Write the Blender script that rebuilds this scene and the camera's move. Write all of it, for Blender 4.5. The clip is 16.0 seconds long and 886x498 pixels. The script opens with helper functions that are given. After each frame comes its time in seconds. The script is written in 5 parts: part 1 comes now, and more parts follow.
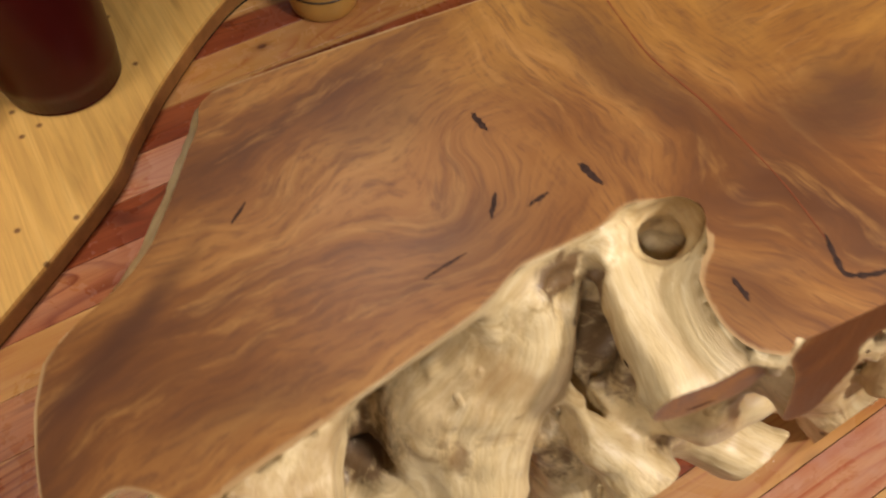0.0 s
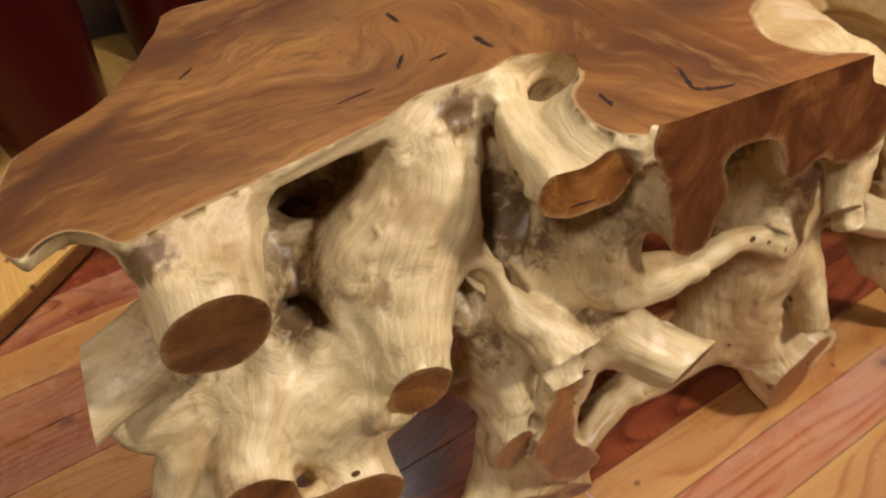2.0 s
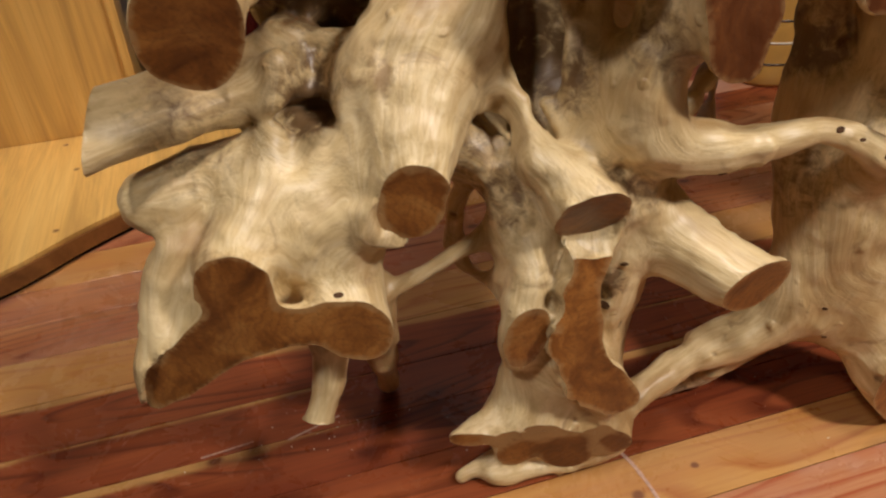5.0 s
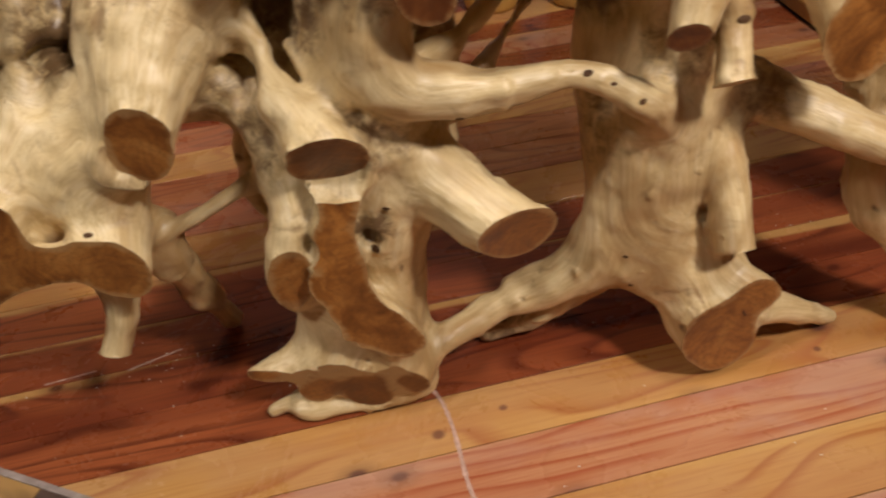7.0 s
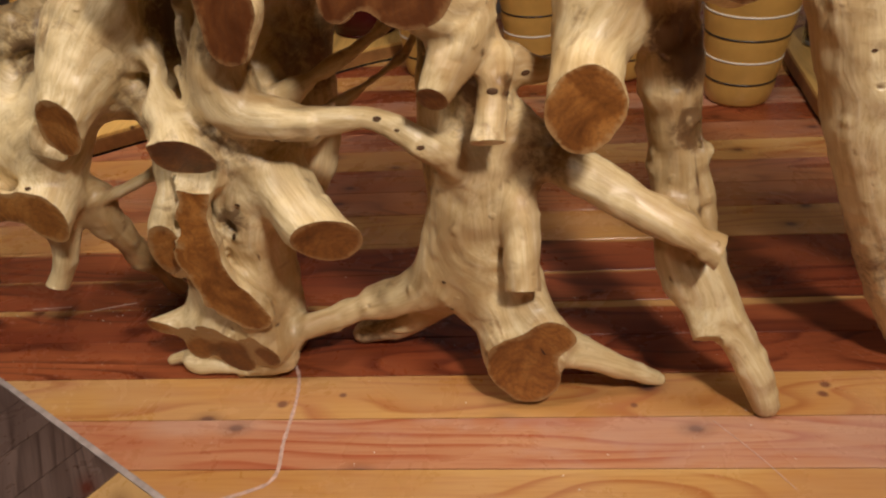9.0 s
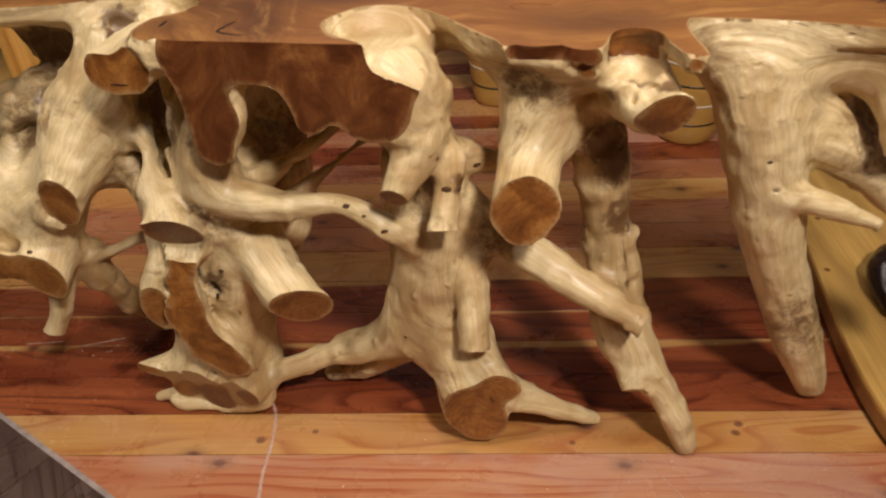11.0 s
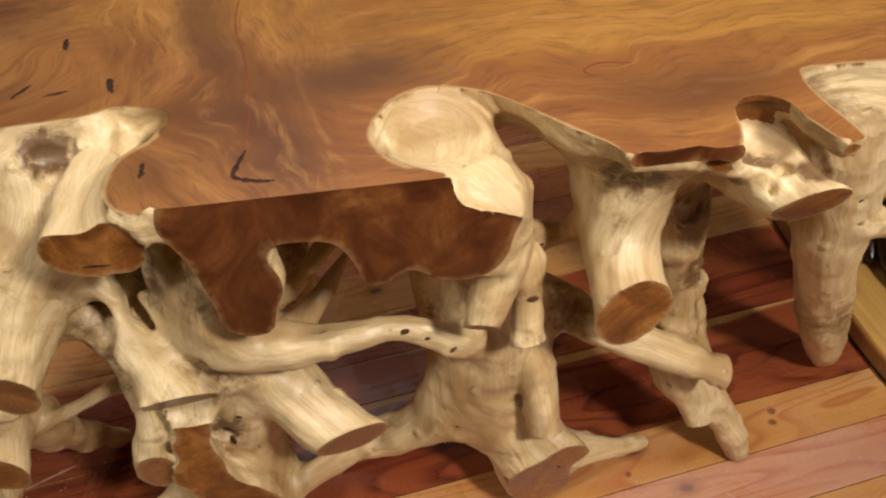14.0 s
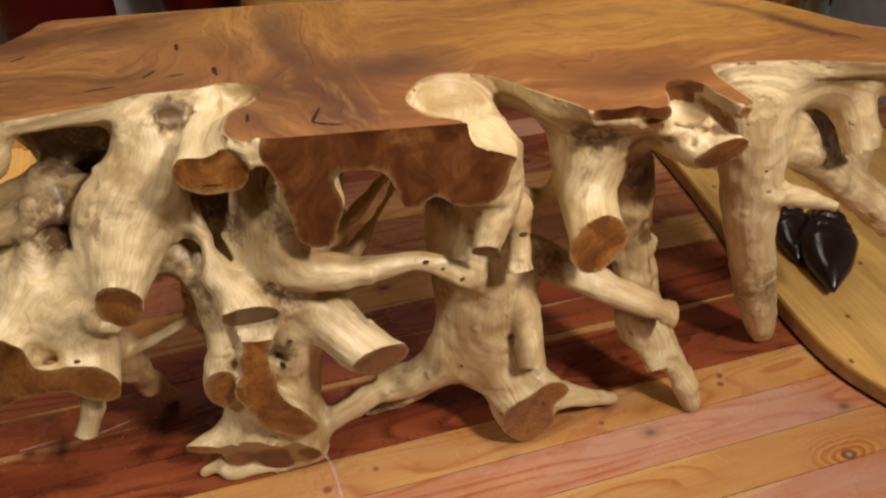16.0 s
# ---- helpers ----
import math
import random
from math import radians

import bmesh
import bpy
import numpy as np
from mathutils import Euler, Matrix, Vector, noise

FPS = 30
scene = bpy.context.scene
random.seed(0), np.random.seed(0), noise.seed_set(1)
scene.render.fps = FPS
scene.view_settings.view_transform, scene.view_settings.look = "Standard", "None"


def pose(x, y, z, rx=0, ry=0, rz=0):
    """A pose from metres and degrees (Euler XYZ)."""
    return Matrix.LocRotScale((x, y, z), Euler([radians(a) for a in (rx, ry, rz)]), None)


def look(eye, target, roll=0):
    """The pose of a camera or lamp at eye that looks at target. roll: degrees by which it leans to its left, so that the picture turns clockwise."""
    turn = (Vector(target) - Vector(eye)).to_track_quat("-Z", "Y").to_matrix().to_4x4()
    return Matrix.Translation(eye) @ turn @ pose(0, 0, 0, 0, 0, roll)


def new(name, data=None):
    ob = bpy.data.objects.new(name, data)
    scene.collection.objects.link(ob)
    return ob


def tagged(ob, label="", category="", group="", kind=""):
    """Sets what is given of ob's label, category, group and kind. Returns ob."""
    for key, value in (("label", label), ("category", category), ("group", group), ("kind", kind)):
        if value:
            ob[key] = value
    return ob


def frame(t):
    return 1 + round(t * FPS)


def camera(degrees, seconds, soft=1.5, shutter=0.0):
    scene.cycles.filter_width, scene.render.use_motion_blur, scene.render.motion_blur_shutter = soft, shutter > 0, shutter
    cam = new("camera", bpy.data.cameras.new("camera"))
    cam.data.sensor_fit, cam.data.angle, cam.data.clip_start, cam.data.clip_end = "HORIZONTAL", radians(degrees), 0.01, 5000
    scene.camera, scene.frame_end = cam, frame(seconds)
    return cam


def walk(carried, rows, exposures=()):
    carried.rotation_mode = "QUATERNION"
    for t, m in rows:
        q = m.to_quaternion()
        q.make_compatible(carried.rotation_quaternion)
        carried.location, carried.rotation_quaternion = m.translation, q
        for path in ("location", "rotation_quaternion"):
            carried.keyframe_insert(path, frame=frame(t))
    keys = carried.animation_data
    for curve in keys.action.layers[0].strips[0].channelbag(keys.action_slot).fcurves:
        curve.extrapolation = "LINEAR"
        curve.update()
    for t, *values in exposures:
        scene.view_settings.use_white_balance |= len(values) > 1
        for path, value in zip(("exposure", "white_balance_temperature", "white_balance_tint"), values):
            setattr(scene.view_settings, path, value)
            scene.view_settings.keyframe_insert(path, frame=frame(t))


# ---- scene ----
cam = camera(61.8, 16.0, soft=2.2, shutter=0.5)
METRES, EYE, TILT, LEAN, TURN = 3.5, 1.463, -57.74, -0.81, -31.5
ROWS = [
    (0.0, 0.0, 0.0, 0.0, 0.0, 0.0, -0.0),
    (0.5, 0.0044, -0.0162, -0.0382, -1.28, 4.54, -0.73),
    (1.0, 0.0055, -0.0185, -0.0669, -1.26, 5.07, 0.87),
    (1.5, 0.0061, -0.0221, -0.091, -1.98, 8.31, 4.9),
    (2.0, 0.0264, -0.0199, -0.1078, 0.55, 13.05, 2.4),
    (2.5, 0.0483, -0.0068, -0.1361, 4.36, 19.98, -0.58),
    (3.0, 0.0423, 0.0003, -0.1779, 2.27, 24.52, 2.34),
    (3.5, 0.045, 0.0044, -0.1998, 1.35, 25.87, 2.56),
    (4.0, 0.049, 0.0256, -0.2116, 4.33, 25.64, -1.93),
    (6.5, 0.166, 0.0521, -0.1794, 13.97, 16.36, -13.21),
    (7.0, 0.1922, 0.057, -0.1746, 14.23, 15.9, -12.6),
    (7.5, 0.239, 0.0635, -0.1575, 18.7, 14.2, -18.41),
    (8.0, 0.2738, 0.0623, -0.1496, 20.11, 14.45, -20.16),
    (8.5, 0.3097, 0.0534, -0.1547, 20.86, 17.18, -22.24),
    (9.0, 0.3535, 0.0533, -0.1576, 23.62, 16.69, -25.73),
    (11.5, 0.3701, -0.0239, -0.114, 19.06, 15.19, -25.56),
    (12.0, 0.3404, -0.0447, -0.1101, 16.53, 13.17, -24.17),
    (12.5, 0.3158, -0.0388, -0.0914, 16.94, 12.51, -23.76),
    (13.0, 0.2914, -0.0147, -0.0591, 18.19, 8.6, -23.73),
    (13.5, 0.2595, -0.0045, -0.0484, 15.93, 7.72, -21.34),
    (14.0, 0.2254, -0.008, -0.0533, 9.76, 9.78, -12.44),
    (14.5, 0.2206, -0.0282, -0.0731, 8.46, 14.67, -12.26),
    (15.0, 0.23, -0.053, -0.1047, 8.59, 17.06, -12.61),
    (15.5, 0.2342, -0.0734, -0.1266, 8.32, 18.06, -12.56),
    (16.0, 0.2387, -0.0813, -0.1458, 7.86, 17.62, -11.99),
]
walk(cam, [(t, pose(0, 0, EYE, TILT, LEAN, TURN) @ pose(METRES * x, METRES * y, METRES * z, 90 + pitch, roll, yaw)) for t, x, y, z, yaw, pitch, roll in ROWS])

# ---- room light ----
world = bpy.data.worlds.new("world")
world.use_nodes = True
world.node_tree.nodes["Background"].inputs[0].default_value = (1.0, 0.86, 0.68, 1)
world.node_tree.nodes["Background"].inputs[1].default_value = 0.008
scene.world = world


# area light just below the ceiling, out of view and without a fixture
def unseen_lamp(x, y, tx, ty, tz, watts, size, spread=120, tint=(1.0, 0.88, 0.80)):
    data = bpy.data.lights.new("unseen_lamp_light", "AREA")
    data.shape, data.size, data.energy, data.color = "DISK", size, watts, tint
    data.spread = math.radians(spread)
    ob = new("unseen_lamp_light", data)
    ob.matrix_world = look((x, y, 2.62), (tx, ty, tz))
    return ob


unseen_lamp(1.65, -1.45, 0.9, 0.2, 0.3, 28, 0.32)
unseen_lamp(1.0, -0.2, 0.85, 0.0, 0.3, 8.5, 0.4)
# added fill that brightens the left end of the table
unseen_lamp(-0.95, -0.75, -0.12, 0.22, 0.5, 5.4, 0.3, 80)
unseen_lamp(0.6, 1.3, 0.85, 0.9, 0.0, 3.8, 0.6, 100)
# added fill for the pine slab and vases at the back left
unseen_lamp(-0.5, 1.25, -0.5, 1.38, 0.0, 3.2, 0.4, 48)
scene.view_settings.exposure = 0.0


# ---- material helpers ----
def shader(name, rough=0.5, spec=0.5):
    mat = bpy.data.materials.new(name)
    mat.use_nodes = True
    tree = mat.node_tree
    bsdf = tree.nodes["Principled BSDF"]
    bsdf.inputs["Roughness"].default_value = rough
    bsdf.inputs["Specular IOR Level"].default_value = spec
    return mat, tree, bsdf


def node(tree, kind, links=(), **settings):
    n = tree.nodes.new(kind)
    for key, value in settings.items():
        if key == "operation":
            n.operation = value
        elif key == "attribute_name":
            n.attribute_name = value
        elif key == "wave_type":
            n.wave_type = value
        elif key == "rings_direction":
            n.rings_direction = value
        elif key == "voronoi_dimensions":
            n.voronoi_dimensions = value
    for key, value in links:
        if hasattr(value, "is_output"):
            tree.links.new(value, n.inputs[key])
        else:
            n.inputs[key].default_value = value
    return n


def ramp(tree, fac, stops, smooth=False):
    n = tree.nodes.new("ShaderNodeValToRGB")
    tree.links.new(fac, n.inputs[0])
    n.color_ramp.interpolation = "EASE" if smooth else "LINEAR"
    while len(n.color_ramp.elements) < len(stops):
        n.color_ramp.elements.new(0.5)
    for e, (at, col) in zip(n.color_ramp.elements, stops):
        e.position, e.color = at, (*col, 1)
    return n.outputs[0]


def mixed(tree, fac, a, b, mode="MIX"):
    n = tree.nodes.new("ShaderNodeMix")
    n.data_type, n.blend_type = "RGBA", mode
    for i, value in ((0, fac), (6, a), (7, b)):
        if hasattr(value, "is_output"):
            tree.links.new(value, n.inputs[i])
        else:
            n.inputs[i].default_value = value if i == 0 else (*value, 1)
    return n.outputs[2]


def scaled(tree, vec, s, loc=(0, 0, 0), rot=(0, 0, 0)):
    return node(tree, "ShaderNodeMapping", [(0, vec), (1, loc), (2, rot), (3, s)]).outputs[0]


def noisy(tree, vec, scale, detail=4.0, rough=0.55, distort=0.0):
    return node(tree, "ShaderNodeTexNoise", [("Vector", vec), ("Scale", scale), ("Detail", detail), ("Roughness", rough), ("Distortion", distort)]).outputs[0]


def math_node(tree, op, a, b=0.0):
    return node(tree, "ShaderNodeMath", [(0, a), (1, b)], operation=op).outputs[0]


def bumped(tree, bsdf, height, strength, distance):
    b = node(tree, "ShaderNodeBump", [("Height", height), ("Strength", strength), ("Distance", distance)])
    tree.links.new(b.outputs[0], bsdf.inputs["Normal"])


def grain_attr(tree, name="grain"):
    return node(tree, "ShaderNodeAttribute", attribute_name=name).outputs["Vector"]


# ---- materials ----
def root_material():
    mat, t, b = shader("peeled_root_wood", 0.3, 0.5)
    g = grain_attr(t)
    pos = node(t, "ShaderNodeTexCoord").outputs["Object"]
    fibre = noisy(t, g, 330.0, 4.0, 0.65, 0.25)
    streak = noisy(t, g, 115.0, 5.0, 0.62, 0.5)
    broad = noisy(t, g, 24.0, 5.0, 0.6, 0.9)
    patch = noisy(t, pos, 10.0, 6.0, 0.64, 1.1)
    stain = noisy(t, pos, 4.2, 4.0, 0.55, 0.7)
    col = ramp(t, streak, [(0.28, (0.57, 0.415, 0.195)), (0.45, (0.70, 0.545, 0.285)), (0.58, (0.76, 0.615, 0.35)), (0.78, (0.81, 0.69, 0.45))])
    col = mixed(t, ramp(t, fibre, [(0.36, (0.30, 0.30, 0.30)), (0.49, (0, 0, 0))]), col, (0.42, 0.27, 0.11))
    col = mixed(t, ramp(t, broad, [(0.35, (0.42, 0.42, 0.42)), (0.52, (0, 0, 0))], True), col, (0.38, 0.23, 0.085))
    col = mixed(t, ramp(t, stain, [(0.47, (0, 0, 0)), (0.66, (0.62, 0.62, 0.62))], True), col, (0.34, 0.19, 0.062))
    col = mixed(t, ramp(t, patch, [(0.58, (0, 0, 0)), (0.72, (0.65, 0.65, 0.65))], True), col, (0.20, 0.098, 0.034))
    bend = node(t, "ShaderNodeVectorMath", [(0, node(t, "ShaderNodeTexNoise", [("Vector", pos), ("Scale", 30.0)]).outputs["Color"]), (3, 0.03)], operation="SCALE").outputs[0]
    wob = node(t, "ShaderNodeVectorMath", [(0, pos), (1, bend)], operation="ADD").outputs[0]
    spot = node(t, "ShaderNodeTexVoronoi", [("Vector", wob), ("Scale", 11.0), ("Randomness", 1.0)]).outputs["Distance"]
    pimple = node(t, "ShaderNodeTexVoronoi", [("Vector", wob), ("Scale", 24.0), ("Randomness", 1.0)]).outputs["Distance"]
    pimple = math_node(t, "MULTIPLY", ramp(t, pimple, [(0.06, (1, 1, 1)), (0.20, (0, 0, 0))], True), ramp(t, stain, [(0.46, (0, 0, 0)), (0.56, (1, 1, 1))]))
    col = mixed(t, ramp(t, spot, [(0.03, (0.8, 0.8, 0.8)), (0.075, (0, 0, 0))]), col, (0.14, 0.07, 0.03))
    # left-on bark, and shade of the hollows painted through the same mask
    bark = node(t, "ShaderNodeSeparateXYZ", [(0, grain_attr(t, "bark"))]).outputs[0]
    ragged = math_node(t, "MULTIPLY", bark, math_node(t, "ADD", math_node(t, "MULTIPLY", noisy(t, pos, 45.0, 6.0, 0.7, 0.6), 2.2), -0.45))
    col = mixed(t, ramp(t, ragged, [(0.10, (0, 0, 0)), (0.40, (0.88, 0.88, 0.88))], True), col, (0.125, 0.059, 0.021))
    slit = noisy(t, g, 38.0, 2.0, 0.5, 0.2)
    col = mixed(t, ramp(t, slit, [(0.25, (0.9, 0.9, 0.9)), (0.30, (0, 0, 0))]), col, (0.10, 0.048, 0.02))
    t.links.new(col, b.inputs["Base Color"])
    t.links.new(ramp(t, patch, [(0.3, (0.32, 0.32, 0.32)), (0.7, (0.48, 0.48, 0.48))]), b.inputs["Roughness"])
    b.inputs["Coat Weight"].default_value = 0.2
    b.inputs["Coat Roughness"].default_value = 0.3
    h = math_node(t, "ADD", math_node(t, "MULTIPLY", fibre, 0.14), math_node(t, "MULTIPLY", streak, 0.25))
    h = math_node(t, "SUBTRACT", h, math_node(t, "MULTIPLY", patch, 0.6))
    h = math_node(t, "ADD", h, math_node(t, "MULTIPLY", ramp(t, spot, [(0.02, (0, 0, 0)), (0.09, (1, 1, 1))]), 0.6))
    h = math_node(t, "ADD", h, math_node(t, "MULTIPLY", pimple, 0.35))
    bumped(t, b, h, 0.6, 0.009)
    return mat


def sawn_material(name, tones, ring_mix):
    mat, t, b = shader(name, 0.34, 0.3)
    g = grain_attr(t, "section")
    pos = node(t, "ShaderNodeTexCoord").outputs["Object"]
    warp = noisy(t, pos, 13.0, 5.0, 0.6, 1.2)
    big = noisy(t, pos, 5.0, 3.0, 0.5, 0.5)
    bent = node(t, "ShaderNodeVectorMath", [(0, g), (1, node(t, "ShaderNodeVectorMath", [(0, node(t, "ShaderNodeTexNoise", [("Vector", pos), ("Scale", 22.0), ("Detail", 3.0)]).outputs["Color"]), (3, 0.05)], operation="SCALE").outputs[0])], operation="ADD").outputs[0]
    ring = node(t, "ShaderNodeTexWave", [("Vector", bent), ("Scale", 26.0), ("Distortion", 3.0), ("Detail", 2.0), ("Detail Scale", 2.0)], wave_type="RINGS", rings_direction="Z").outputs["Fac"]
    col = ramp(t, warp, list(zip((0.28, 0.44, 0.58, 0.75), tones)))
    col = mixed(t, ramp(t, big, [(0.42, (0, 0, 0)), (0.65, (0.55, 0.55, 0.55))]), col, (0.11, 0.038, 0.012))
    col = mixed(t, ramp(t, ring, [(0.0, (0.22, 0.22, 0.22)), (0.5, (0, 0, 0))]), col, (0.09, 0.034, 0.014))
    fine = noisy(t, pos, 240.0, 3.0, 0.6)
    col = mixed(t, ramp(t, fine, [(0.3, (0.4, 0.4, 0.4)), (0.5, (0, 0, 0))]), col, (0.08, 0.03, 0.012))
    depth = math_node(t, "ADD", math_node(t, "MULTIPLY", node(t, "ShaderNodeSeparateXYZ", [(0, g)]).outputs[2], 34.0), math_node(t, "MULTIPLY", warp, 0.5))
    col = mixed(t, ramp(t, depth, [(0.0, (0, 0, 0)), (0.16, (ring_mix, ring_mix, ring_mix))]), col, (0.42, 0.26, 0.11))
    t.links.new(col, b.inputs["Base Color"])
    t.links.new(ramp(t, warp, [(0.3, (0.28, 0.28, 0.28)), (0.7, (0.46, 0.46, 0.46))]), b.inputs["Roughness"])
    bumped(t, b, math_node(t, "ADD", math_node(t, "MULTIPLY", ring, 0.4), fine), 0.12, 0.003)
    return mat


def top_material():
    mat, t, b = shader("polished_root_tabletop", 0.38, 0.38)
    pos = node(t, "ShaderNodeTexCoord").outputs["Object"]
    warp = node(t, "ShaderNodeVectorMath", [(0, node(t, "ShaderNodeTexNoise", [("Vector", pos), ("Scale", 5.0), ("Detail", 3.0)]).outputs["Color"]), (1, (0.5, 0.5, 0.5))], operation="SUBTRACT").outputs[0]
    bent = node(t, "ShaderNodeVectorMath", [(0, pos), (1, node(t, "ShaderNodeVectorMath", [(0, warp), (3, 0.10)], operation="SCALE").outputs[0])], operation="ADD").outputs[0]
    xyz = node(t, "ShaderNodeSeparateXYZ", [(0, bent)])
    x, y = xyz.outputs[0], xyz.outputs[1]

    def spot(cx, cy, rx, ry, turn=0.0):
        """A soft oval patch, 1 in its middle."""
        c, n = math.cos(turn), math.sin(turn)
        dx, dy = math_node(t, "SUBTRACT", x, cx), math_node(t, "SUBTRACT", y, cy)
        u = math_node(t, "DIVIDE", math_node(t, "ADD", math_node(t, "MULTIPLY", dx, c), math_node(t, "MULTIPLY", dy, n)), rx)
        v = math_node(t, "DIVIDE", math_node(t, "SUBTRACT", math_node(t, "MULTIPLY", dy, c), math_node(t, "MULTIPLY", dx, n)), ry)
        q = math_node(t, "ADD", math_node(t, "MULTIPLY", u, u), math_node(t, "MULTIPLY", v, v))
        return math_node(t, "POWER", 2.718, math_node(t, "MULTIPLY", q, -1.0))

    # three stretches of grain: along the left end, across the middle beside the long crack, along the right half
    v = math_node(t, "SUBTRACT", y, math_node(t, "MULTIPLY", x, 0.12))
    for cx, cy, size, push in ((0.23, 0.34, 0.09, 0.07), (0.06, 0.46, 0.05, 0.03), (0.33, 0.44, 0.06, -0.04)):
        v = math_node(t, "ADD", v, math_node(t, "MULTIPLY", spot(cx, cy, size, size), push))
    ends = node(t, "ShaderNodeCombineXYZ", [(0, math_node(t, "MULTIPLY", x, 0.8)), (1, math_node(t, "MULTIPLY", v, 4.0)), (2, 2.0)]).outputs[0]
    u = math_node(t, "ADD", x, math_node(t, "MULTIPLY", y, 0.10))
    for cx, cy, size, push in ((0.42, 0.22, 0.10, 0.09), (0.53, 0.11, 0.04, 0.03)):
        u = math_node(t, "ADD", u, math_node(t, "MULTIPLY", spot(cx, cy, size, size), push))
    across = node(t, "ShaderNodeCombineXYZ", [(0, math_node(t, "MULTIPLY", u, 4.0)), (1, math_node(t, "MULTIPLY", y, 0.6)), (2, 4.0)]).outputs[0]
    v = math_node(t, "ADD", y, math_node(t, "MULTIPLY", x, 0.10))
    for cx, cy, size, push in ((0.74, 0.16, 0.14, 0.10), (1.0, 0.17, 0.07, 0.07), (1.16, 0.10, 0.10, 0.06)):
        v = math_node(t, "ADD", v, math_node(t, "MULTIPLY", spot(cx, cy, size, size), push))
    lanes = node(t, "ShaderNodeCombineXYZ", [(0, math_node(t, "MULTIPLY", x, 0.45)), (1, math_node(t, "MULTIPLY", v, 4.0)), (2, 7.0)]).outputs[0]
    first = ramp(t, math_node(t, "ADD", x, math_node(t, "MULTIPLY", math_node(t, "SUBTRACT", y, 0.3), -0.2)), [(0.26, (0, 0, 0)), (0.42, (1, 1, 1))], True)
    half = ramp(t, math_node(t, "ADD", x, math_node(t, "MULTIPLY", math_node(t, "SUBTRACT", y, 0.3), -0.1)), [(0.58, (0, 0, 0)), (0.74, (1, 1, 1))], True)

    def figure(scale, detail, rough, twist):
        return mixed(t, half, mixed(t, first, noisy(t, ends, scale, detail, rough, twist), noisy(t, across, scale, detail, rough, twist)), noisy(t, lanes, scale, detail, rough, twist))

    soft = figure(1.7, 6.0, 0.62, 0.5)
    streak = figure(9.0, 6.0, 0.68, 0.5)
    fine = figure(40.0, 4.0, 0.62, 0.2)
    blotch = noisy(t, scaled(t, pos, (1.0, 1.4, 1.0)), 6.0, 7.0, 0.68, 1.0)
    col = ramp(t, soft, [(0.33, (0.115, 0.046, 0.019)), (0.44, (0.215, 0.088, 0.027)), (0.54, (0.325, 0.146, 0.042)), (0.66, (0.46, 0.235, 0.070))])
    gold = ramp(t, soft, [(0.36, (0.29, 0.125, 0.028)), (0.48, (0.38, 0.185, 0.040)), (0.62, (0.49, 0.265, 0.066))])
    far = math_node(t, "ADD", math_node(t, "MULTIPLY", x, 0.62), math_node(t, "ADD", math_node(t, "MULTIPLY", math_node(t, "SUBTRACT", y, 0.17), 0.9), math_node(t, "MULTIPLY", math_node(t, "SUBTRACT", blotch, 0.5), 0.5)))
    col = mixed(t, ramp(t, far, [(0.44, (0, 0, 0)), (0.70, (0.9, 0.9, 0.9))], True), col, gold)
    front_half = ramp(t, math_node(t, "ADD", math_node(t, "ADD", y, math_node(t, "MULTIPLY", x, 0.05)), math_node(t, "MULTIPLY", math_node(t, "SUBTRACT", soft, 0.5), 0.16)), [(0.245, (0.8, 0.8, 0.8)), (0.275, (0, 0, 0))])
    col = mixed(t, math_node(t, "MULTIPLY", front_half, half), col, (0.25, 0.098, 0.031))
    dim = math_node(t, "SUBTRACT", 1.0, math_node(t, "MULTIPLY", half, 0.55))
    col = mixed(t, math_node(t, "MULTIPLY", dim, ramp(t, streak, [(0.35, (0.5, 0.5, 0.5)), (0.46, (0, 0, 0))])), col, (0.120, 0.046, 0.020))
    col = mixed(t, ramp(t, streak, [(0.53, (0, 0, 0)), (0.66, (0.5, 0.5, 0.5))]), col, (0.50, 0.26, 0.080))
    col = mixed(t, ramp(t, blotch, [(0.54, (0, 0, 0)), (0.70, (0.42, 0.42, 0.42))]), col, (0.105, 0.043, 0.022))
    # heartwood stains
    for cx, cy, rx, ry, turn, deep in ((0.70, 0.26, 0.13, 0.06, -0.15, 0.75), (0.515, 0.43, 0.035, 0.17, 0.08, 0.6), (-0.07, 0.40, 0.10, 0.018, 0.75, 0.8), (1.10, 0.11, 0.14, 0.05, -0.1, 0.6), (0.24, 0.33, 0.07, 0.05, 0.2, 0.45), (0.42, 0.12, 0.06, 0.05, 0.0, 0.4), (0.24, 0.52, 0.09, 0.06, 0.3, 0.5), (1.52, 0.205, 0.13, 0.022, -0.93, 0.85), (1.42, 0.34, 0.07, 0.02, -0.8, 0.5), (0.0, 0.26, 0.09, 0.03, -0.1, 0.5)):
        stain = math_node(t, "MULTIPLY", spot(cx, cy, rx, ry, turn), math_node(t, "ADD", math_node(t, "MULTIPLY", streak, 1.3), 0.15))
        col = mixed(t, ramp(t, stain, [(0.12, (0, 0, 0)), (0.75, (deep, deep, deep))]), col, (0.080, 0.034, 0.019))
    col = mixed(t, ramp(t, fine, [(0.36, (0.5, 0.5, 0.5)), (0.5, (0, 0, 0))]), col, (0.12, 0.050, 0.024))
    # edge highlight of the top, painted as a thin pale line along the live edge
    edge = math_node(t, "ADD", node(t, "ShaderNodeSeparateXYZ", [(0, grain_attr(t, "section"))]).outputs[2], math_node(t, "MULTIPLY", math_node(t, "SUBTRACT", blotch, 0.5), 0.004))
